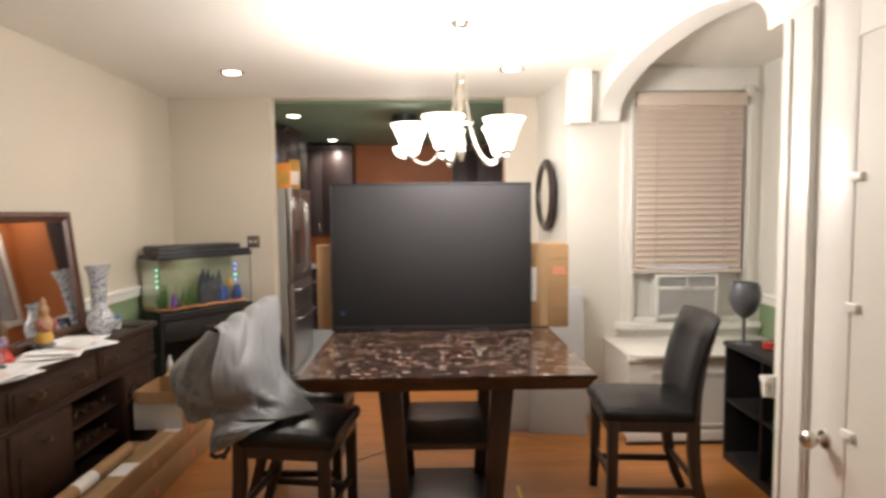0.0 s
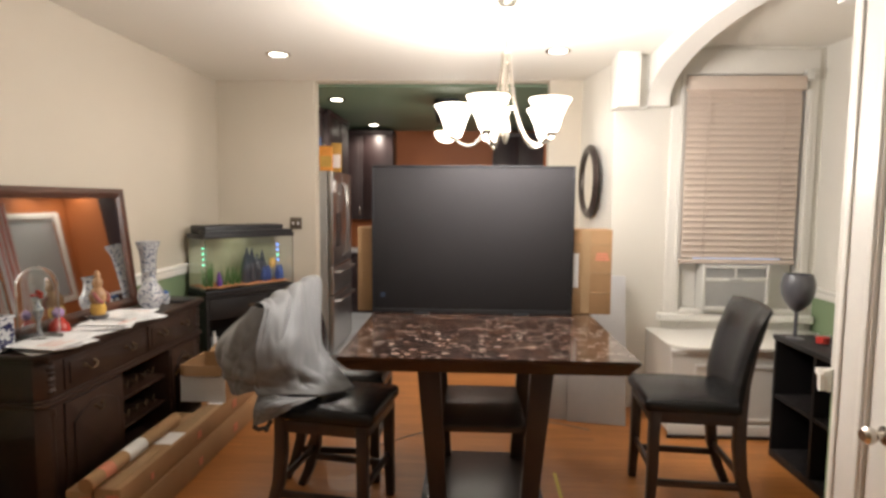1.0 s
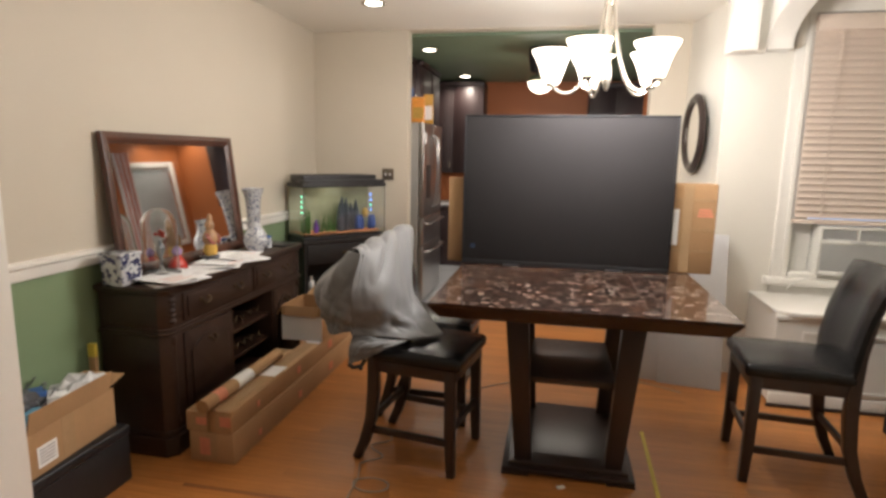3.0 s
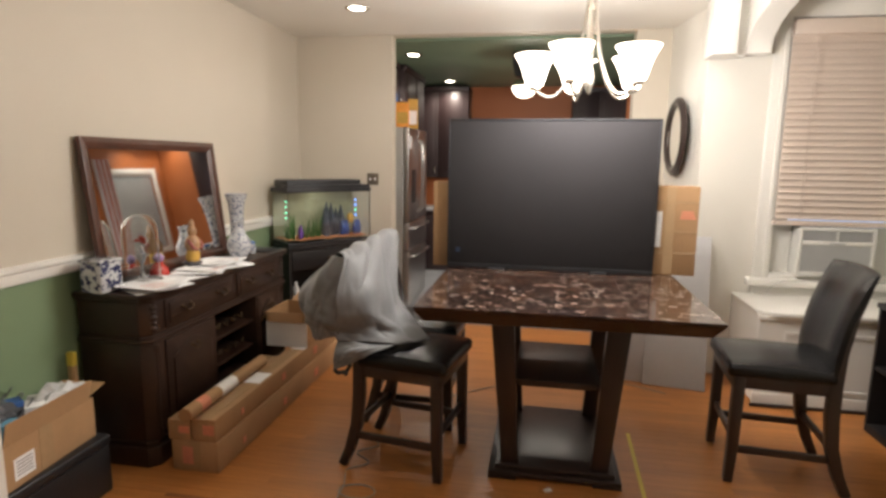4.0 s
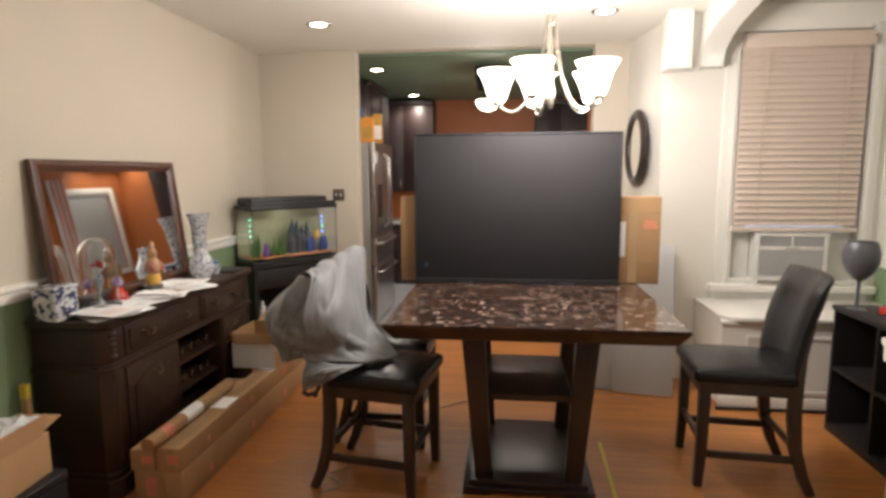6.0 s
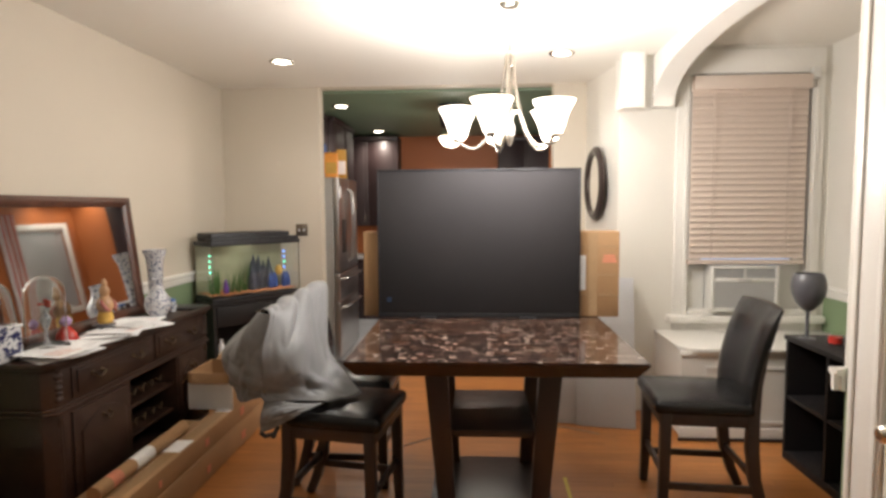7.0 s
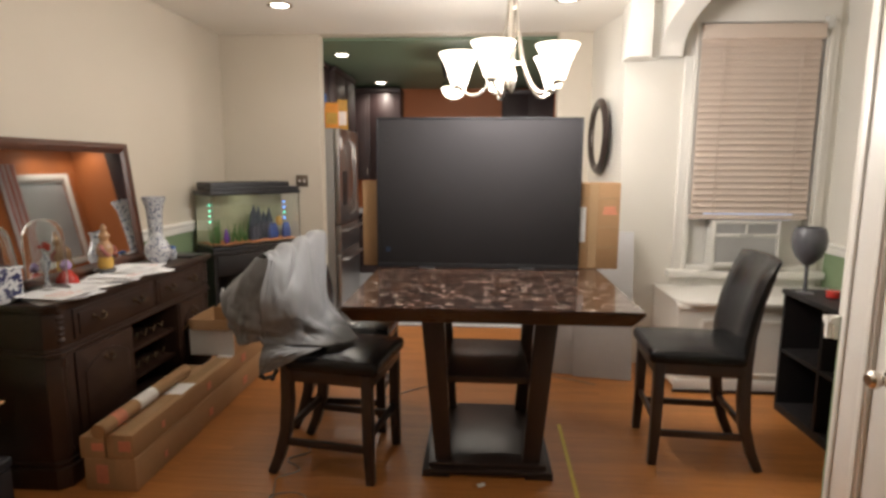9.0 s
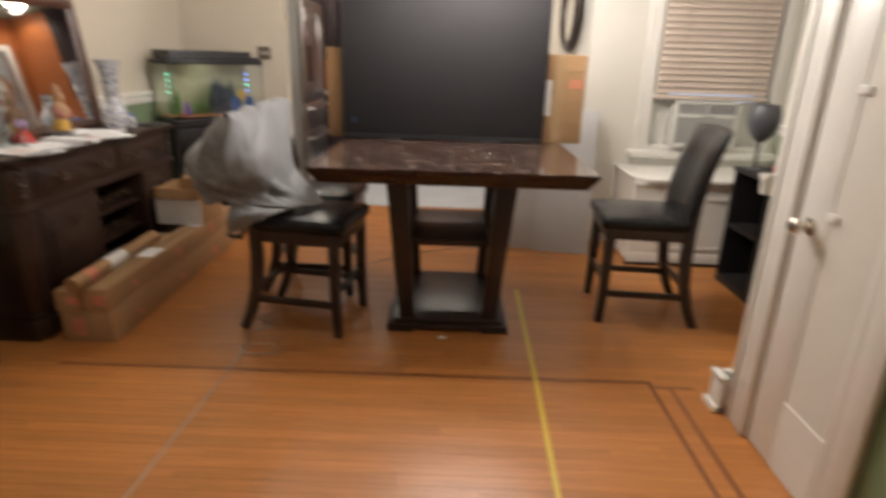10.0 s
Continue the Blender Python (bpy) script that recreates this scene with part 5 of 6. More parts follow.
def air_conditioner():
    a = thing("air_conditioner", "off-white window air conditioner with grey louvred front", "air conditioner", (2.10, YW - 0.05, 0.812))
    x0, x1, y0, z0, z1 = 1.80, 2.30, YW - 0.09, 0.812, 1.163
    wpart("body", box(x0, x1, y0 + 0.03, YW + 0.35, z0, z1, 0.006), ACWHITE, a)
    wpart("front_frame", joined(box(x0, x0 + 0.025, y0, y0 + 0.03, z0, z1, 0.006), box(x1 - 0.025, x1, y0, y0 + 0.03, z0, z1, 0.006), box(x0 + 0.02, x1 - 0.02, y0, y0 + 0.03, z1 - 0.022, z1, 0.006), box(x0 + 0.02, x1 - 0.02, y0, y0 + 0.03, z0, z0 + 0.03, 0.006), box(x0 + 0.02, x1 - 0.02, y0, y0 + 0.03, z1 - 0.125, z1 - 0.095, 0.004)), ACWHITE, a)
    wpart("control_strip", box(x0 + 0.20, x1 - 0.20, y0 - 0.002, y0 + 0.002, z1 - 0.12, z1 - 0.10), ACGREY, a, "grey control panel")
    for k in range(5):
        wpart("louvre", turned(box(-(x1 - x0) / 2 + 0.03, (x1 - x0) / 2 - 0.03, -0.010, 0.010, -0.0015, 0.0015), pose((x0 + x1) / 2, y0 + 0.016, z1 - 0.032 - 0.014 * k, 35, 0, 0)), ACGREY, a)
    wpart("divider", box((x0 + x1) / 2 - 0.008, (x0 + x1) / 2 + 0.008, y0 + 0.002, y0 + 0.03, z1 - 0.095, z1 - 0.02), ACWHITE, a)
    wpart("grille", joined(box(x0 + 0.026, x1 - 0.026, y0 + 0.012, y0 + 0.028, z0 + 0.03, z1 - 0.125), *[box(x0 + 0.03, x1 - 0.03, y0 + 0.006, y0 + 0.013, z0 + 0.04 + 0.012 * k, z0 + 0.046 + 0.012 * k) for k in range(15)]), ACGREY, a, "grey slatted intake grille")


air_conditioner()
c = thing("power_cord", "white power cord hanging from the air conditioner", "cord", (1.82, YW - 0.1, 0.73))
wpart("cord", tube([(1.84, YW - 0.085, 0.83), (1.80, YW - 0.085, 0.79), (1.74, YW - 0.10, 0.779), (1.66, YW - 0.09, 0.74), (1.62, YW - 0.085, 0.68)], 0.004, 8), ACWHITE, c)


def radiator_cover():
    r = thing("radiator_cover", "white painted wooden radiator cover with rounded top and panelled front", "radiator cover", (2.0, 4.2, 0))
    x0, y0, z = 1.415, 3.93, 0.622
    wpart("front", box(x0, AX - 0.003, y0, y0 + 0.02, 0.03, z), TRIM, r)
    wpart("side", box(x0, x0 + 0.02, y0 + 0.02, YW - 0.002, 0.03, z), TRIM, r)
    out = [(x0 - 0.01, YW - 0.002), (AX - 0.003, YW - 0.002), (AX - 0.003, y0 - 0.04)] + [(x0 + 0.135 - 0.145 * math.sin(a), y0 + 0.105 - 0.145 * math.cos(a)) for a in [math.pi / 2 * k / 10 for k in range(11)]]
    wpart("top", prism(out, "z", z, z + 0.03, 0.006), TRIM, r, "white gloss top with a rounded corner")
    wpart("top_moulding", box(x0 - 0.012, AX - 0.004, y0 - 0.014, y0, z - 0.03, z, 0.004), TRIM, r)
    wpart("panel_frame", joined(box(x0 + 0.16, x0 + 0.18, y0 - 0.01, y0, 0.14, 0.50), box(x0 + 0.16, AX - 0.02, y0 - 0.01, y0, 0.50, 0.52), box(x0 + 0.16, AX - 0.02, y0 - 0.01, y0, 0.12, 0.14)), TRIM, r)
    wpart("base", box(x0 - 0.008, AX - 0.004, y0 - 0.012, y0, 0.0, 0.09, 0.003), TRIM, r)
    wpart("shoe", box(x0 - 0.02, AX - 0.004, y0 - 0.03, y0 - 0.013, 0, 0.022, 0.004), ESPRESSO, r, "dark shoe moulding")


radiator_cover()


def bookcase():
    b = thing("bookcase", "low black open bookcase beside the radiator cover", "bookcase", (2.2, 3.1, 0))
    x0, x1, y0, y1, z = 1.975, 2.36, 2.42, 3.68, 0.80
    wpart("top", box(x0 - 0.01, x1, y0 - 0.01, y1 + 0.01, z - 0.03, z, 0.003), BLACKWOOD, b)
    wpart("bottom", box(x0, x1, y0, y1, 0.0, 0.05, 0.002), BLACKWOOD, b)
    for y in (y0, 2.83, 3.245, y1 - 0.022):
        wpart("upright", box(x0, x1, y, y + 0.022, 0.05, z - 0.03), BLACKWOOD, b)
    wpart("back", box(x1 - 0.01, x1 - 0.002, y0 + 0.022, y1 - 0.022, 0.05, z - 0.03), NEARBLACK, b)
    for ya, yb in ((y0 + 0.022, 2.83), (2.852, 3.245), (3.267, y1 - 0.022)):
        wpart("shelf", box(x0 + 0.004, x1 - 0.011, ya, yb, 0.395, 0.417), BLACKWOOD, b)
    random.seed(3)
    z = 0.418
    for k, m in enumerate([PAPER, CARD, PAPER, CYAN, PAPER]):
        h = 0.012 + 0.012 * random.random()
        k_ = thing("book", "pale paperback book lying on the bookcase shelf", "book", (2.10, 3.03, z), random.uniform(-12, 12), "books on the shelf")
        part("cover", joined(box(-0.075, 0.075, -0.11, 0.11, 0, 0.0015), box(-0.075, 0.075, -0.11, 0.11, h - 0.0015, h), box(0.0735, 0.075, -0.11, 0.11, 0.0015, h - 0.0015)), m, k_)
        part("pages", box(-0.072, 0.0733, -0.107, 0.107, 0.0016, h - 0.0016), PAPER, k_)
        z += h + 0.0005


bookcase()
g = thing("goblet", "large smoky grey goblet-shaped vase on the bookcase", "vase", (2.035, 3.57, 0.80))
part("bowl", lathe([(0.010, 0.168), (0.035, 0.185), (0.07, 0.225), (0.092, 0.28), (0.098, 0.33), (0.090, 0.375), (0.078, 0.405), (0.074, 0.404), (0.085, 0.37), (0.092, 0.33), (0.086, 0.28), (0.065, 0.232), (0.03, 0.195), (0.002, 0.186)], 40), GOBLET, g)
part("stem", lathe([(0.013, 0.008), (0.011, 0.06), (0.011, 0.168)], 20), GOBLET, g)
part("foot", lathe([(0.05, 0), (0.05, 0.004), (0.03, 0.008), (0.013, 0.012)], 32), GOBLET, g)
c = thing("candle", "red candle in a short glass on the bookcase", "candle", (2.125, 3.44, 0.80))
part("wax", lathe([(0.036, 0.006), (0.037, 0.045)], 24), REDWAX, c)
part("cup", lathe([(0.040, 0), (0.042, 0.06), (0.0385, 0.06), (0.0375, 0.005)], 24), GLASS, c, "clear glass cup").visible_shadow = False
f = thing("picture_frame", "thin dark picture frame on the alcove wall", "picture", (AX, 3.95, 1.85))
part("frame", box(-0.022, -0.0005, -0.02, 0.20, -0.34, 0.34, 0.003), PLASTIC, f)
part("picture", box(-0.0235, -0.0215, 0.0, 0.18, -0.32, 0.32), INK, f)


# ---- door in the side wall ----
def side_door():
    d = thing("door_1", "white painted narrow panelled door with a metal knob, closed", "", (SW, 1.58, 0), kind="structure")
    f, e = SW - 0.026, SW - 0.034
    wpart("casing", joined(box(f, SW, 1.860, 2.020, 0, 2.36, 0.004), box(e, f, 1.870, 1.895, 0, 2.34, 0.003), box(e, f, 1.990, 2.015, 0, 2.34, 0.003)), TRIM, d)
    wpart("casing", box(f, SW, 1.310, 1.405, 0, 2.36, 0.004), TRIM, d)
    wpart("head_casing", joined(box(f, SW, 1.310, 2.020, 2.361, 2.48, 0.004), box(SW - 0.04, SW, 1.290, 2.040, 2.48, 2.51, 0.004)), TRIM, d)
    g, h = SW - 0.014, SW - 0.0005
    wpart("leaf", joined(box(g, h, 1.690, 1.855, 0.005, 2.355, 0.003), box(g, h, 1.410, 1.460, 0.005, 2.355, 0.003), box(g, h, 1.460, 1.690, 2.19, 2.355), box(g, h, 1.460, 1.690, 0.005, 0.28)), TRIM, d)
    # Ivory below the trim white: shading of a turned-away face put into colour.
    wpart("panel", box(SW - 0.010, SW - 0.001, 1.460, 1.690, 0.28, 2.19), IVORY, d, "flat pale panel of the door")
    for z in (0.97, 1.37, 1.77):
        wpart("muntin", box(SW - 0.021, h, 1.655, 1.705, z - 0.014, z + 0.014, 0.004), TRIM, d)
    at = pose(g, 1.780, 0.915, 0, -90, 0)
    knob = wpart("knob", turned(lathe([(0.012, 0.0), (0.012, 0.03), (0.022, 0.036), (0.029, 0.05), (0.028, 0.062), (0.018, 0.072)], 24), at), NICKEL, d, "brushed metal door knob")
    wpart("rosette", turned(lathe([(0.03, 0), (0.03, 0.004), (0.02, 0.008)], 24), at), NICKEL, knob)


side_door()


# ---- lamps ----
def chandelier():
    c = thing("chandelier", "brushed nickel five-arm chandelier with lit white glass shades", "chandelier", (CHANDELIER[0], CHANDELIER[1], CEIL))
    part("canopy", lathe([(0.06, 0), (0.06, -0.012), (0.045, -0.03), (0.012, -0.038)], 28), NICKEL, c)
    part("stem", lathe([(0.008, -0.035), (0.008, -0.33)], 12), NICKEL, c)
    part("collar", lathe([(0.012, -0.27), (0.026, -0.285), (0.026, -0.33), (0.018, -0.345)], 20), NICKEL, c)
    part("body", lathe([(0.016, -0.34), (0.013, -0.45), (0.02, -0.55), (0.013, -0.62), (0.026, -0.68), (0.02, -0.74), (0.008, -0.775)], 20), NICKEL, c)
    for r, a in SHADE_RING:
        ca, sa = math.cos(radians(a)), math.sin(radians(a))
        pts = []
        for k in range(15):
            u = k / 14
            rr = 0.02 + (r - 0.02) * (u ** 1.7)
            zz = -0.29 - 0.50 * math.sin(u * math.pi * 0.62) ** 1.25 + 0.02 * u
            pts.append((rr * ca, rr * sa, zz - 0.02 * u))
        arm = part("arm", tube(pts, 0.0085, 10), NICKEL, c, "curved nickel arm")
        ez = pts[-1][2]
        part("socket", turned(lathe([(0.02, -0.006), (0.032, 0.0), (0.03, 0.02), (0.02, 0.05)], 18), Matrix.Translation((r * ca, r * sa, ez))), NICKEL, arm)
        prof = [(0.043, 0.02), (0.054, 0.05), (0.067, 0.095), (0.086, 0.14), (0.110, 0.18)]
        sh = part("shade", turned(lathe(prof + [(q - 0.004, z) for q, z in prof[::-1]], 32, False), Matrix.Translation((r * ca, r * sa, ez))), SHADE, arm, "white frosted glass bell shade, lit")
        sh.visible_shadow = False


chandelier()


def downlight(x, y, z):
    d = thing("downlight", "round recessed ceiling light with white trim, switched on", "ceiling light", (x, y, z), 0, "recessed ceiling lights")
    part("trim_ring", lathe([(0.062, -0.001), (0.070, -0.006), (0.092, -0.004), (0.094, 0.0)], 32, False), NICKEL, d)
    part("lens", lathe([(0.0615, -0.004), (0.0615, -0.001)], 32), DIFFUSER, d).visible_shadow = False


# Includes the two added fill cans at y 0.9, out of view.
for x, y in CANS:
    downlight(x, y, CEIL)
for x, y in KITCHEN_CANS:
    downlight(x, y, KIT)


# ---- kitchen ----
def refrigerator():
    f = thing("refrigerator", "stainless steel french-door refrigerator with bottom drawers", "refrigerator", (-1.80, 6.2, 0))
    x0, x1, y0, y1, z = -2.25, -1.44, 5.72, 6.62, 1.93
    wpart("cabinet", box(x0, x1, y0, y1, 0.03, z, 0.006), mat("grey_fridge_side", (0.33, 0.32, 0.30), 0.45, 0.2, vary=0.06, scale=3), f, "grey painted steel sides")
    ym = (y0 + y1) / 2
    for ya, yb, hy in ((y0, ym - 0.003, ym - 0.05), (ym + 0.003, y1, ym + 0.05)):
        d = wpart("door", box(x1 + 0.004, x1 + 0.06, ya, yb, 0.96, z, 0.012, 3), STEEL, f)
        wpart("handle", tube([(x1 + 0.06, hy, 1.04), (x1 + 0.10, hy, 1.08), (x1 + 0.115, hy, 1.40), (x1 + 0.10, hy, 1.78), (x1 + 0.06, hy, 1.82)], 0.012, 10), STEEL, d)
    for z0, z1 in ((0.66, 0.95), (0.06, 0.65)):
        d = wpart("drawer", box(x1 + 0.004, x1 + 0.06, y0, y1, z0, z1, 0.012, 3), STEEL, f)
        wpart("handle", tube([(x1 + 0.06, y0 + 0.06, z1 - 0.06), (x1 + 0.11, y0 + 0.10, z1 - 0.06), (x1 + 0.12, ym, z1 - 0.06), (x1 + 0.11, y1 - 0.10, z1 - 0.06), (x1 + 0.06, y1 - 0.06, z1 - 0.06)], 0.012, 10), STEEL, d)
    wpart("dispenser", box(x1 + 0.058, x1 + 0.064, y0 + 0.12, y0 + 0.32, 1.15, 1.50, 0.002), PLASTIC, f, "black water dispenser panel")
    wpart("note", box(x1 + 0.060, x1 + 0.062, y0 + 0.03, y0 + 0.11, 1.72, 1.84), PAPER, f, "white paper note")
    for x, y in ((x0 + 0.05, y0 + 0.05), (x1 - 0.05, y0 + 0.05), (x0 + 0.05, y1 - 0.05), (x1 - 0.05, y1 - 0.05)):
        wpart("foot", box(x - 0.02, x + 0.02, y - 0.02, y + 0.02, 0, 0.03), PLASTIC, f)


refrigerator()
for x, y, w, h, m, m2 in ((-1.575, 5.80, 0.10, 0.34, BLUE, ORANGE), (-1.465, 5.79, 0.13, 0.25, ORANGE, YCER), (-1.40, 5.98, 0.10, 0.30, YCER, PAPER)):
    b = thing("cereal_box", "orange and yellow cereal box on top of the refrigerator", "box", (x, y, 1.931), 8, "food boxes on the refrigerator")
    part("body", box(-w / 2, w / 2, -0.03, 0.03, 0, h, 0.002), m, b)
    part("panel", box(-w / 2 + 0.01, w / 2 - 0.01, -0.032, -0.0298, 0.04, h * 0.6), m2, b)


def cabinet(name, x0, x1, y0, y1, z0, z1, face, doors, lab):
    """A cabinet unit; face is the side its doors are on: '+x' or '-y'."""
    c = thing(name, lab, "cabinet", ((x0 + x1) / 2, (y0 + y1) / 2, z0), 0, "kitchen cabinets")
    wpart("body", box(x0, x1, y0, y1, z0, z1, 0.003), KWOOD, c)
    for k in range(doors):
        if face == "+x":
            a, b = y0 + (y1 - y0) * k / doors + 0.005, y0 + (y1 - y0) * (k + 1) / doors - 0.005
            d = wpart("door", joined(box(x1, x1 + 0.02, a, b, z0 + 0.01, z1 - 0.07, 0.003), raised_panel(x1 + 0.018, a + 0.06, b - 0.06, z0 + 0.07, z1 - 0.13, 0, 0.008)), KWOOD, c)
            wpart("handle", tube([(x1 + 0.02, b - 0.04, z0 + 0.06), (x1 + 0.045, b - 0.04, z0 + 0.08), (x1 + 0.045, b - 0.04, z0 + 0.16), (x1 + 0.02, b - 0.04, z0 + 0.18)], 0.005, 8), NICKEL, d)
        else:
            a, b = x0 + (x1 - x0) * k / doors + 0.005, x0 + (x1 - x0) * (k + 1) / doors - 0.005
            d = wpart("door", joined(box(a, b, y0 - 0.02, y0, z0 + 0.01, z1 - 0.07, 0.003), box(a + 0.06, b - 0.06, y0 - 0.028, y0 - 0.018, z0 + 0.07, z1 - 0.13, 0.004)), KWOOD, c)
            wpart("handle", tube([(b - 0.04, y0 - 0.02, z0 + 0.06), (b - 0.04, y0 - 0.045, z0 + 0.08), (b - 0.04, y0 - 0.045, z0 + 0.16), (b - 0.04, y0 - 0.02, z0 + 0.18)], 0.005, 8), NICKEL, d)
    e = 0.035
    crown = box(x0, x1 + (e if face == "+x" else 0), y0 - (e if face == "-y" else 0), y1, z1 - 0.06, z1 + 0.0, 0.01)
    wpart("crown", crown, KWOOD, c, "dark crown moulding")


cabinet("wall_cabinet", -2.44, -1.72, 5.60, 6.62, 2.12, 2.69, "+x", 2, "dark cherry cabinet above the refrigerator")
cabinet("wall_cabinet", -2.44, -1.66, 6.63, 7.70, 1.45, 2.69, "+x", 2, "dark cherry kitchen wall cabinet")
cabinet("tall_cabinet", -2.44, -1.12, 8.36, 8.74, 1.35, 2.66, "-y", 3, "dark cherry kitchen wall cabinet")
cabinet("wall_cabinet", 0.35, 1.08, 8.40, 8.74, 1.40, 2.64, "-y", 2, "dark cherry kitchen wall cabinet")
cabinet("base_cabinet", -2.44, -1.80, 6.64, 8.35, 0.0, 0.88, "+x", 3, "dark cherry kitchen base cabinet")
cabinet("base_cabinet", -1.79, 1.08, 8.12, 8.74, 0.0, 0.88, "-y", 5, "dark cherry kitchen base cabinet")
solid("worktop", joined(box(-2.44, -1.77, 6.64, 8.10, 0.881, 0.915, 0.004), box(-2.44, 1.10, 8.10, 8.74, 0.881, 0.915, 0.004)), GREYBOARD, "speckled grey kitchen worktop on base cabinets", "worktop")
random.seed(12)
for k in range(7):
    b = thing("jar", "small kitchen jar with a pale lid on the worktop", "jar", (-2.02 + 0.12 * (k % 2) + 0.03 * k, 6.95 + 0.19 * k, 0.916), 0, "jars on the worktop")
    h = 0.14 + 0.12 * random.random()
    part("body", lathe([(0.035, 0), (0.04, 0.01), (0.04, h * 0.8), (0.028, h * 0.9)], 16), random.choice([SKIN, PINK, PLASTIC, ACWHITE]), b)
    part("lid", lathe([(0.03, h * 0.9), (0.03, h)], 16), PAPER, b)


def kitchen_window():
    y0, y1, z0, z1 = KW
    w = thing("window_2", "white kitchen window with a pale lowered blind", "", (XK, (y0 + y1) / 2, z0), kind="structure")
    wpart("casing", joined(box(XK - 0.02, XK, y0 - 0.09, y0, z0 - 0.09, z1 + 0.09, 0.004), box(XK - 0.02, XK, y1, y1 + 0.09, z0 - 0.09, z1 + 0.09, 0.004), box(XK - 0.02, XK, y0, y1, z1, z1 + 0.09, 0.004), box(XK - 0.04, XK, y0, y1, z0 - 0.09, z0, 0.004)), TRIM, w)
    wpart("pane", box(XK + 0.08, XK + 0.085, y0, y1, z0, z1), GLASS, w).visible_shadow = False
    b = thing("window_blind", "pale grey venetian blind in the kitchen window", "blind", (XK + 0.03, (y0 + y1) / 2, z1))
    bm = box(-0.003, 0.003, -(y1 - y0) / 2 + 0.01, (y1 - y0) / 2 - 0.01, -0.022, 0.022)
    wpart("headrail", box(XK + 0.005, XK + 0.055, y0 + 0.005, y1 - 0.005, z1 - 0.05, z1 - 0.001), ACGREY, b)
    proto = part("slat", bm, GREYBOARD, b)
    places = [pose(0, 0, -0.08 - 0.038 * k, 0, 38, 0) for k in range(30)]
    proto.matrix_basis = places[0]
    repeat("slat", proto, places[1:], b)
    c = thing("curtain", "white and red striped curtain beside the kitchen window", "curtain", (XK - 0.06, y0 - 0.12, 1.0))
    bm = shell([[(XK - 0.06 + 0.02 * math.sin(i * 1.3), y0 - 0.28 + 0.022 * i, z) for z in (0.9, 2.45)] for i in range(14)], (0.004, 0, 0))
    wpart("cloth", bm, mat("pale_curtain_cloth", (0.6, 0.55, 0.52), 0.8, vary=0.1), c)
    for i in (2, 6, 10):
        wpart("stripe", box(XK - 0.09, XK - 0.082, y0 - 0.28 + 0.022 * i, y0 - 0.26 + 0.022 * i, 0.9, 2.45), REDWAX, c)


kitchen_window()
k = thing("ceiling_lamp", "dark kitchen ceiling lamp with a lit white glass bowl", "ceiling light", (-0.250, 6.1, KIT))
part("canopy", lathe([(0.135, 0), (0.13, -0.10), (0.105, -0.23), (0.09, -0.24)], 28), PLASTIC, k, "dark tapered canopy")
part("ring", lathe([(0.05, -0.235), (0.05, -0.26), (0.105, -0.275), (0.125, -0.31), (0.13, -0.335), (0.115, -0.345)], 32), NICKEL, k, "polished metal ring")
part("bowl", lathe([(0.128, -0.34), (0.115, -0.385), (0.08, -0.425), (0.03, -0.445)], 32), SHADE, k, "white frosted glass bowl, lit").visible_shadow = False
solid("daylight_backdrop", box(1.2, 3.2, YW + 1.2, YW + 1.25, 0.2, 3.2), SKYGLOW, "pale blue dusk sky outside the window", "sky")["kind"] = "structure"

# ---- small things on the floor ----
tape = thing("measuring_tape", "yellow measuring tape blade pulled out across the floor", "tape measure", (0.5, 2.2, 0.0))
wpart("blade", prism([(0.521, 3.33), (0.541, 3.33), (0.515, 2.2), (0.485, 1.35), (0.45, 0.6), (0.43, 0.6), (0.465, 1.35), (0.495, 2.2)], "z", 0.0005, 0.0035), YELLOW, tape)
cab = thing("cable", "thin grey cable looping on the floor by a chair", "cable", (-0.95, 2.5, 0))
wpart("cord", tube([(-0.93 + 0.05 * math.sin(k * 0.9), 2.95 - 0.028 * k, 0.004) for k in range(14)] + [(-0.86 + 0.09 * math.cos(a), 2.44 + 0.06 * math.sin(a), 0.004 + 0.003 * k / 20) for k, a in enumerate([2.6 - 0.33 * j for j in range(20)])] + [(-0.93 - 0.004 * k, 2.42 - 0.09 * k, 0.004) for k in range(1, 16)], 0.0035, 6), CORD, cab)
cab2 = thing("cable", "brown cable curving on the floor behind the table", "cable", (-0.1, 4.0, 0))
wpart("cord", tube([(-0.62 + 0.10 * k, 3.62 + 0.55 * math.sin(k * 0.16), 0.005) for k in range(16)], 0.004, 6), CORD, cab2)
solid("paper_scrap", box(-0.02, 0.02, -0.012, 0.012, 0, 0.006, 0.002), PAPER, "tiny white paper scrap on the floor", "scrap", (0.055, 2.63, 0.001), 30)

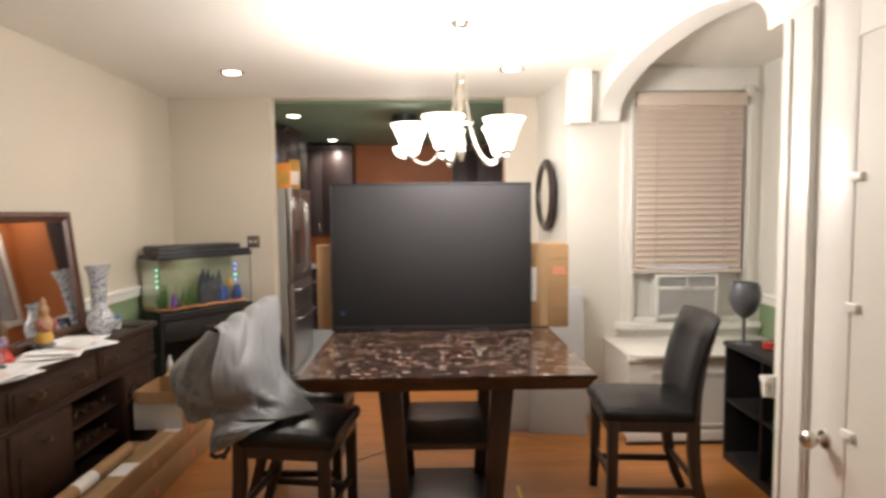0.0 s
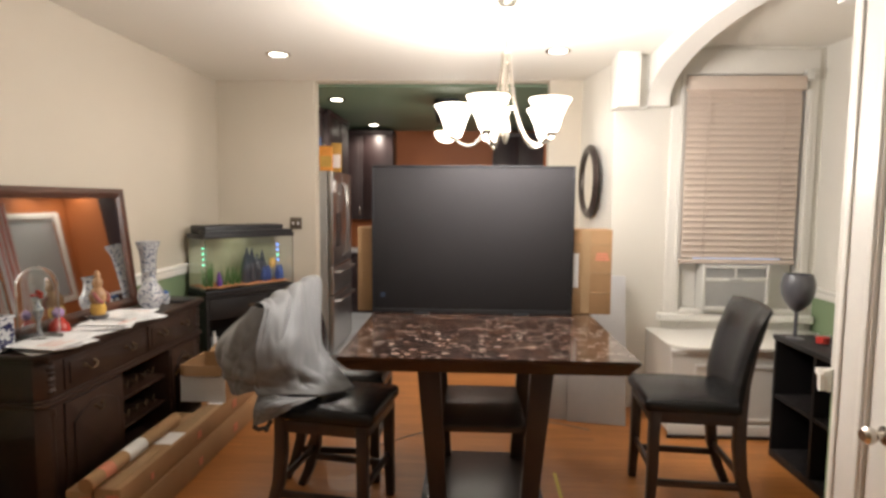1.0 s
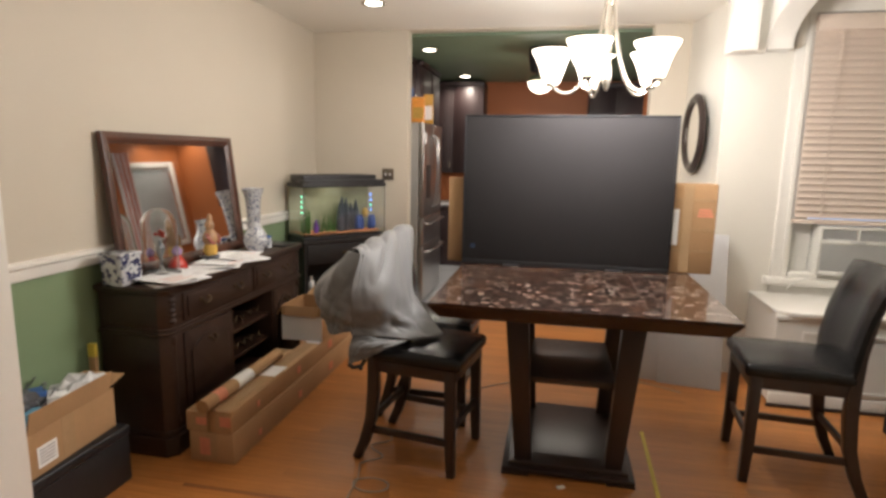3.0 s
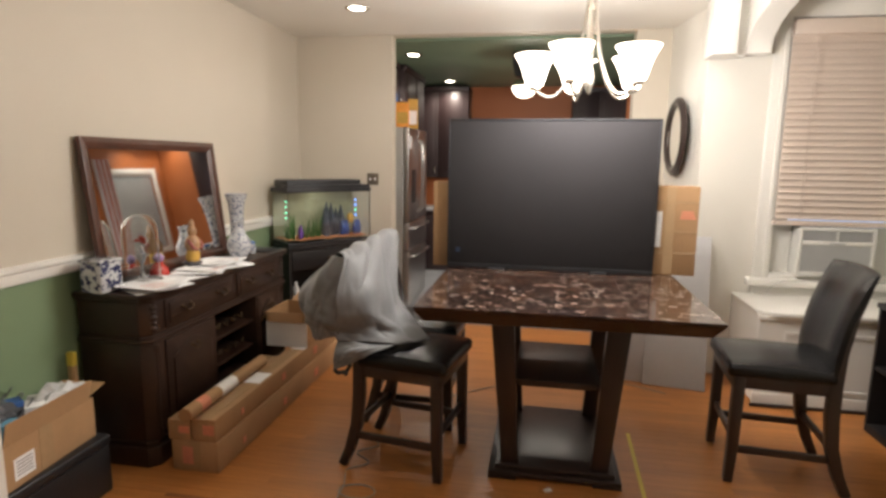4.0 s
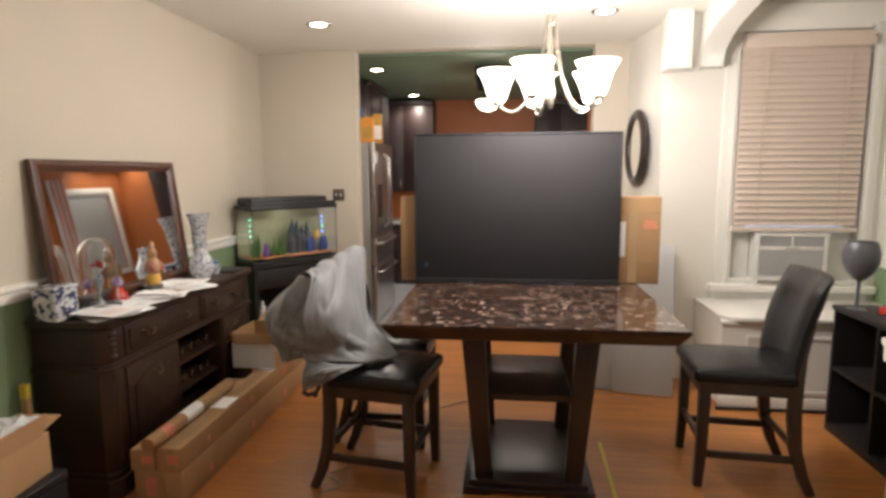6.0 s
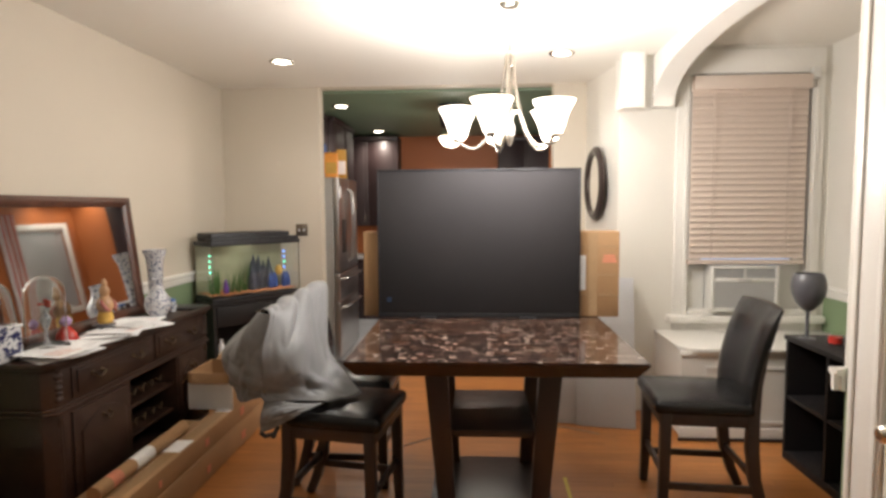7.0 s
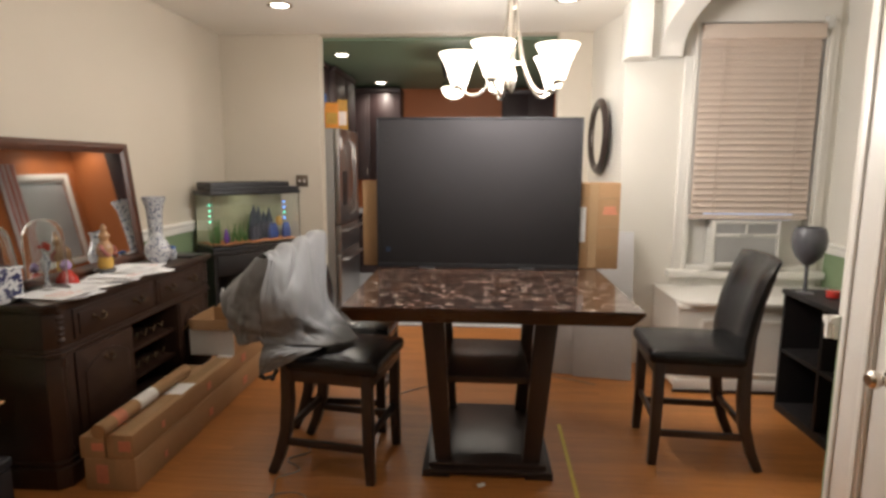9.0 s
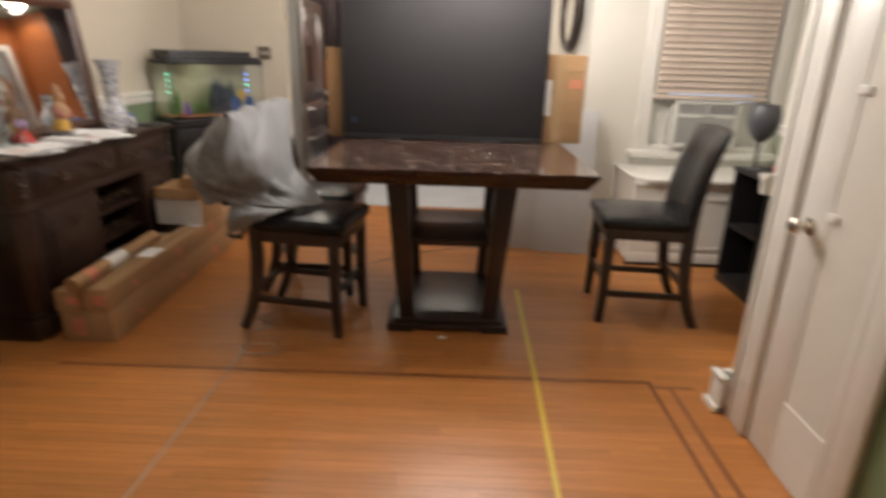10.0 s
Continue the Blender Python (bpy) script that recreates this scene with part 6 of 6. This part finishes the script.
# ---- floor strips ----
random.seed(21)
W = 0.0572
BORDER = [(-1.75, 1.03, 2.235, 2.262), (1.03, 1.052, -0.4, 2.262), (1.052, 1.236, 2.20, 2.222), (1.115, 1.14, -0.4, 2.20)]
meshes = {}
near = 0
YS = -2.6
count = int((YB + 0.155 - YS) / W)


def strip_mesh(length):
    if length not in meshes:
        bm = box(-length / 2 + 0.0004, length / 2 - 0.0004, -W / 2 + 0.0004, W / 2 - 0.0004, -0.008, 0.0)
        me = bpy.data.meshes.new("oak_strip")
        bm.to_mesh(me)
        bm.free()
        me.materials.append(OAK)
        meshes[length] = me
    return meshes[length]


rest_verts, rest_faces = [], []
LENGTHS = [0.6, 0.8, 1.0, 1.2, 1.5]
for row in range(count):
    y = YS + W * (row + 0.5)
    x = XL
    first = 0.2 + 0.9 * random.random()
    end = AX if 1.74 < y < YW else (SW if y < YW else XR)
    while x < end - 0.01:
        length = round(min(first if x == XL else random.choice(LENGTHS), end - x), 3)
        if end - x - length < 0.12:
            length = round(end - x, 3)
        cx = x + length / 2
        if 1.35 < y < 3.5 and -1.9 < cx < 1.5 and near < 300:
            ob = new("oak_strip", strip_mesh(length))
            ob.parent = floor
            ob.location = (cx, y, 0)
            near += 1
        else:
            b = len(rest_verts)
            a0, a1, b0, b1 = x + 0.0004, x + length - 0.0004, y - W / 2 + 0.0004, y + W / 2 - 0.0004
            rest_verts += [(a0, b0, -0.008), (a1, b0, -0.008), (a1, b1, -0.008), (a0, b1, -0.008), (a0, b0, 0), (a1, b0, 0), (a1, b1, 0), (a0, b1, 0)]
            rest_faces += [tuple(b + q for q in f) for f in ((4, 5, 6, 7), (0, 1, 5, 4), (1, 2, 6, 5), (2, 3, 7, 6), (3, 0, 4, 7))]
        x += length
me = bpy.data.meshes.new("oak_strips_rest")
me.from_pydata(rest_verts, [], rest_faces)
me.materials.append(OAKREST)
ob = new("oak_strips_rest", me)
ob.parent = floor
tagged(ob, "orange-brown oak floor strips", kind="stuff")
for x0, x1, y0, y1 in BORDER:
    part("inlay_strip", box(x0, x1, y0, y1, -0.004, 0.0008), WALNUT, floor, "dark walnut inlay strip")
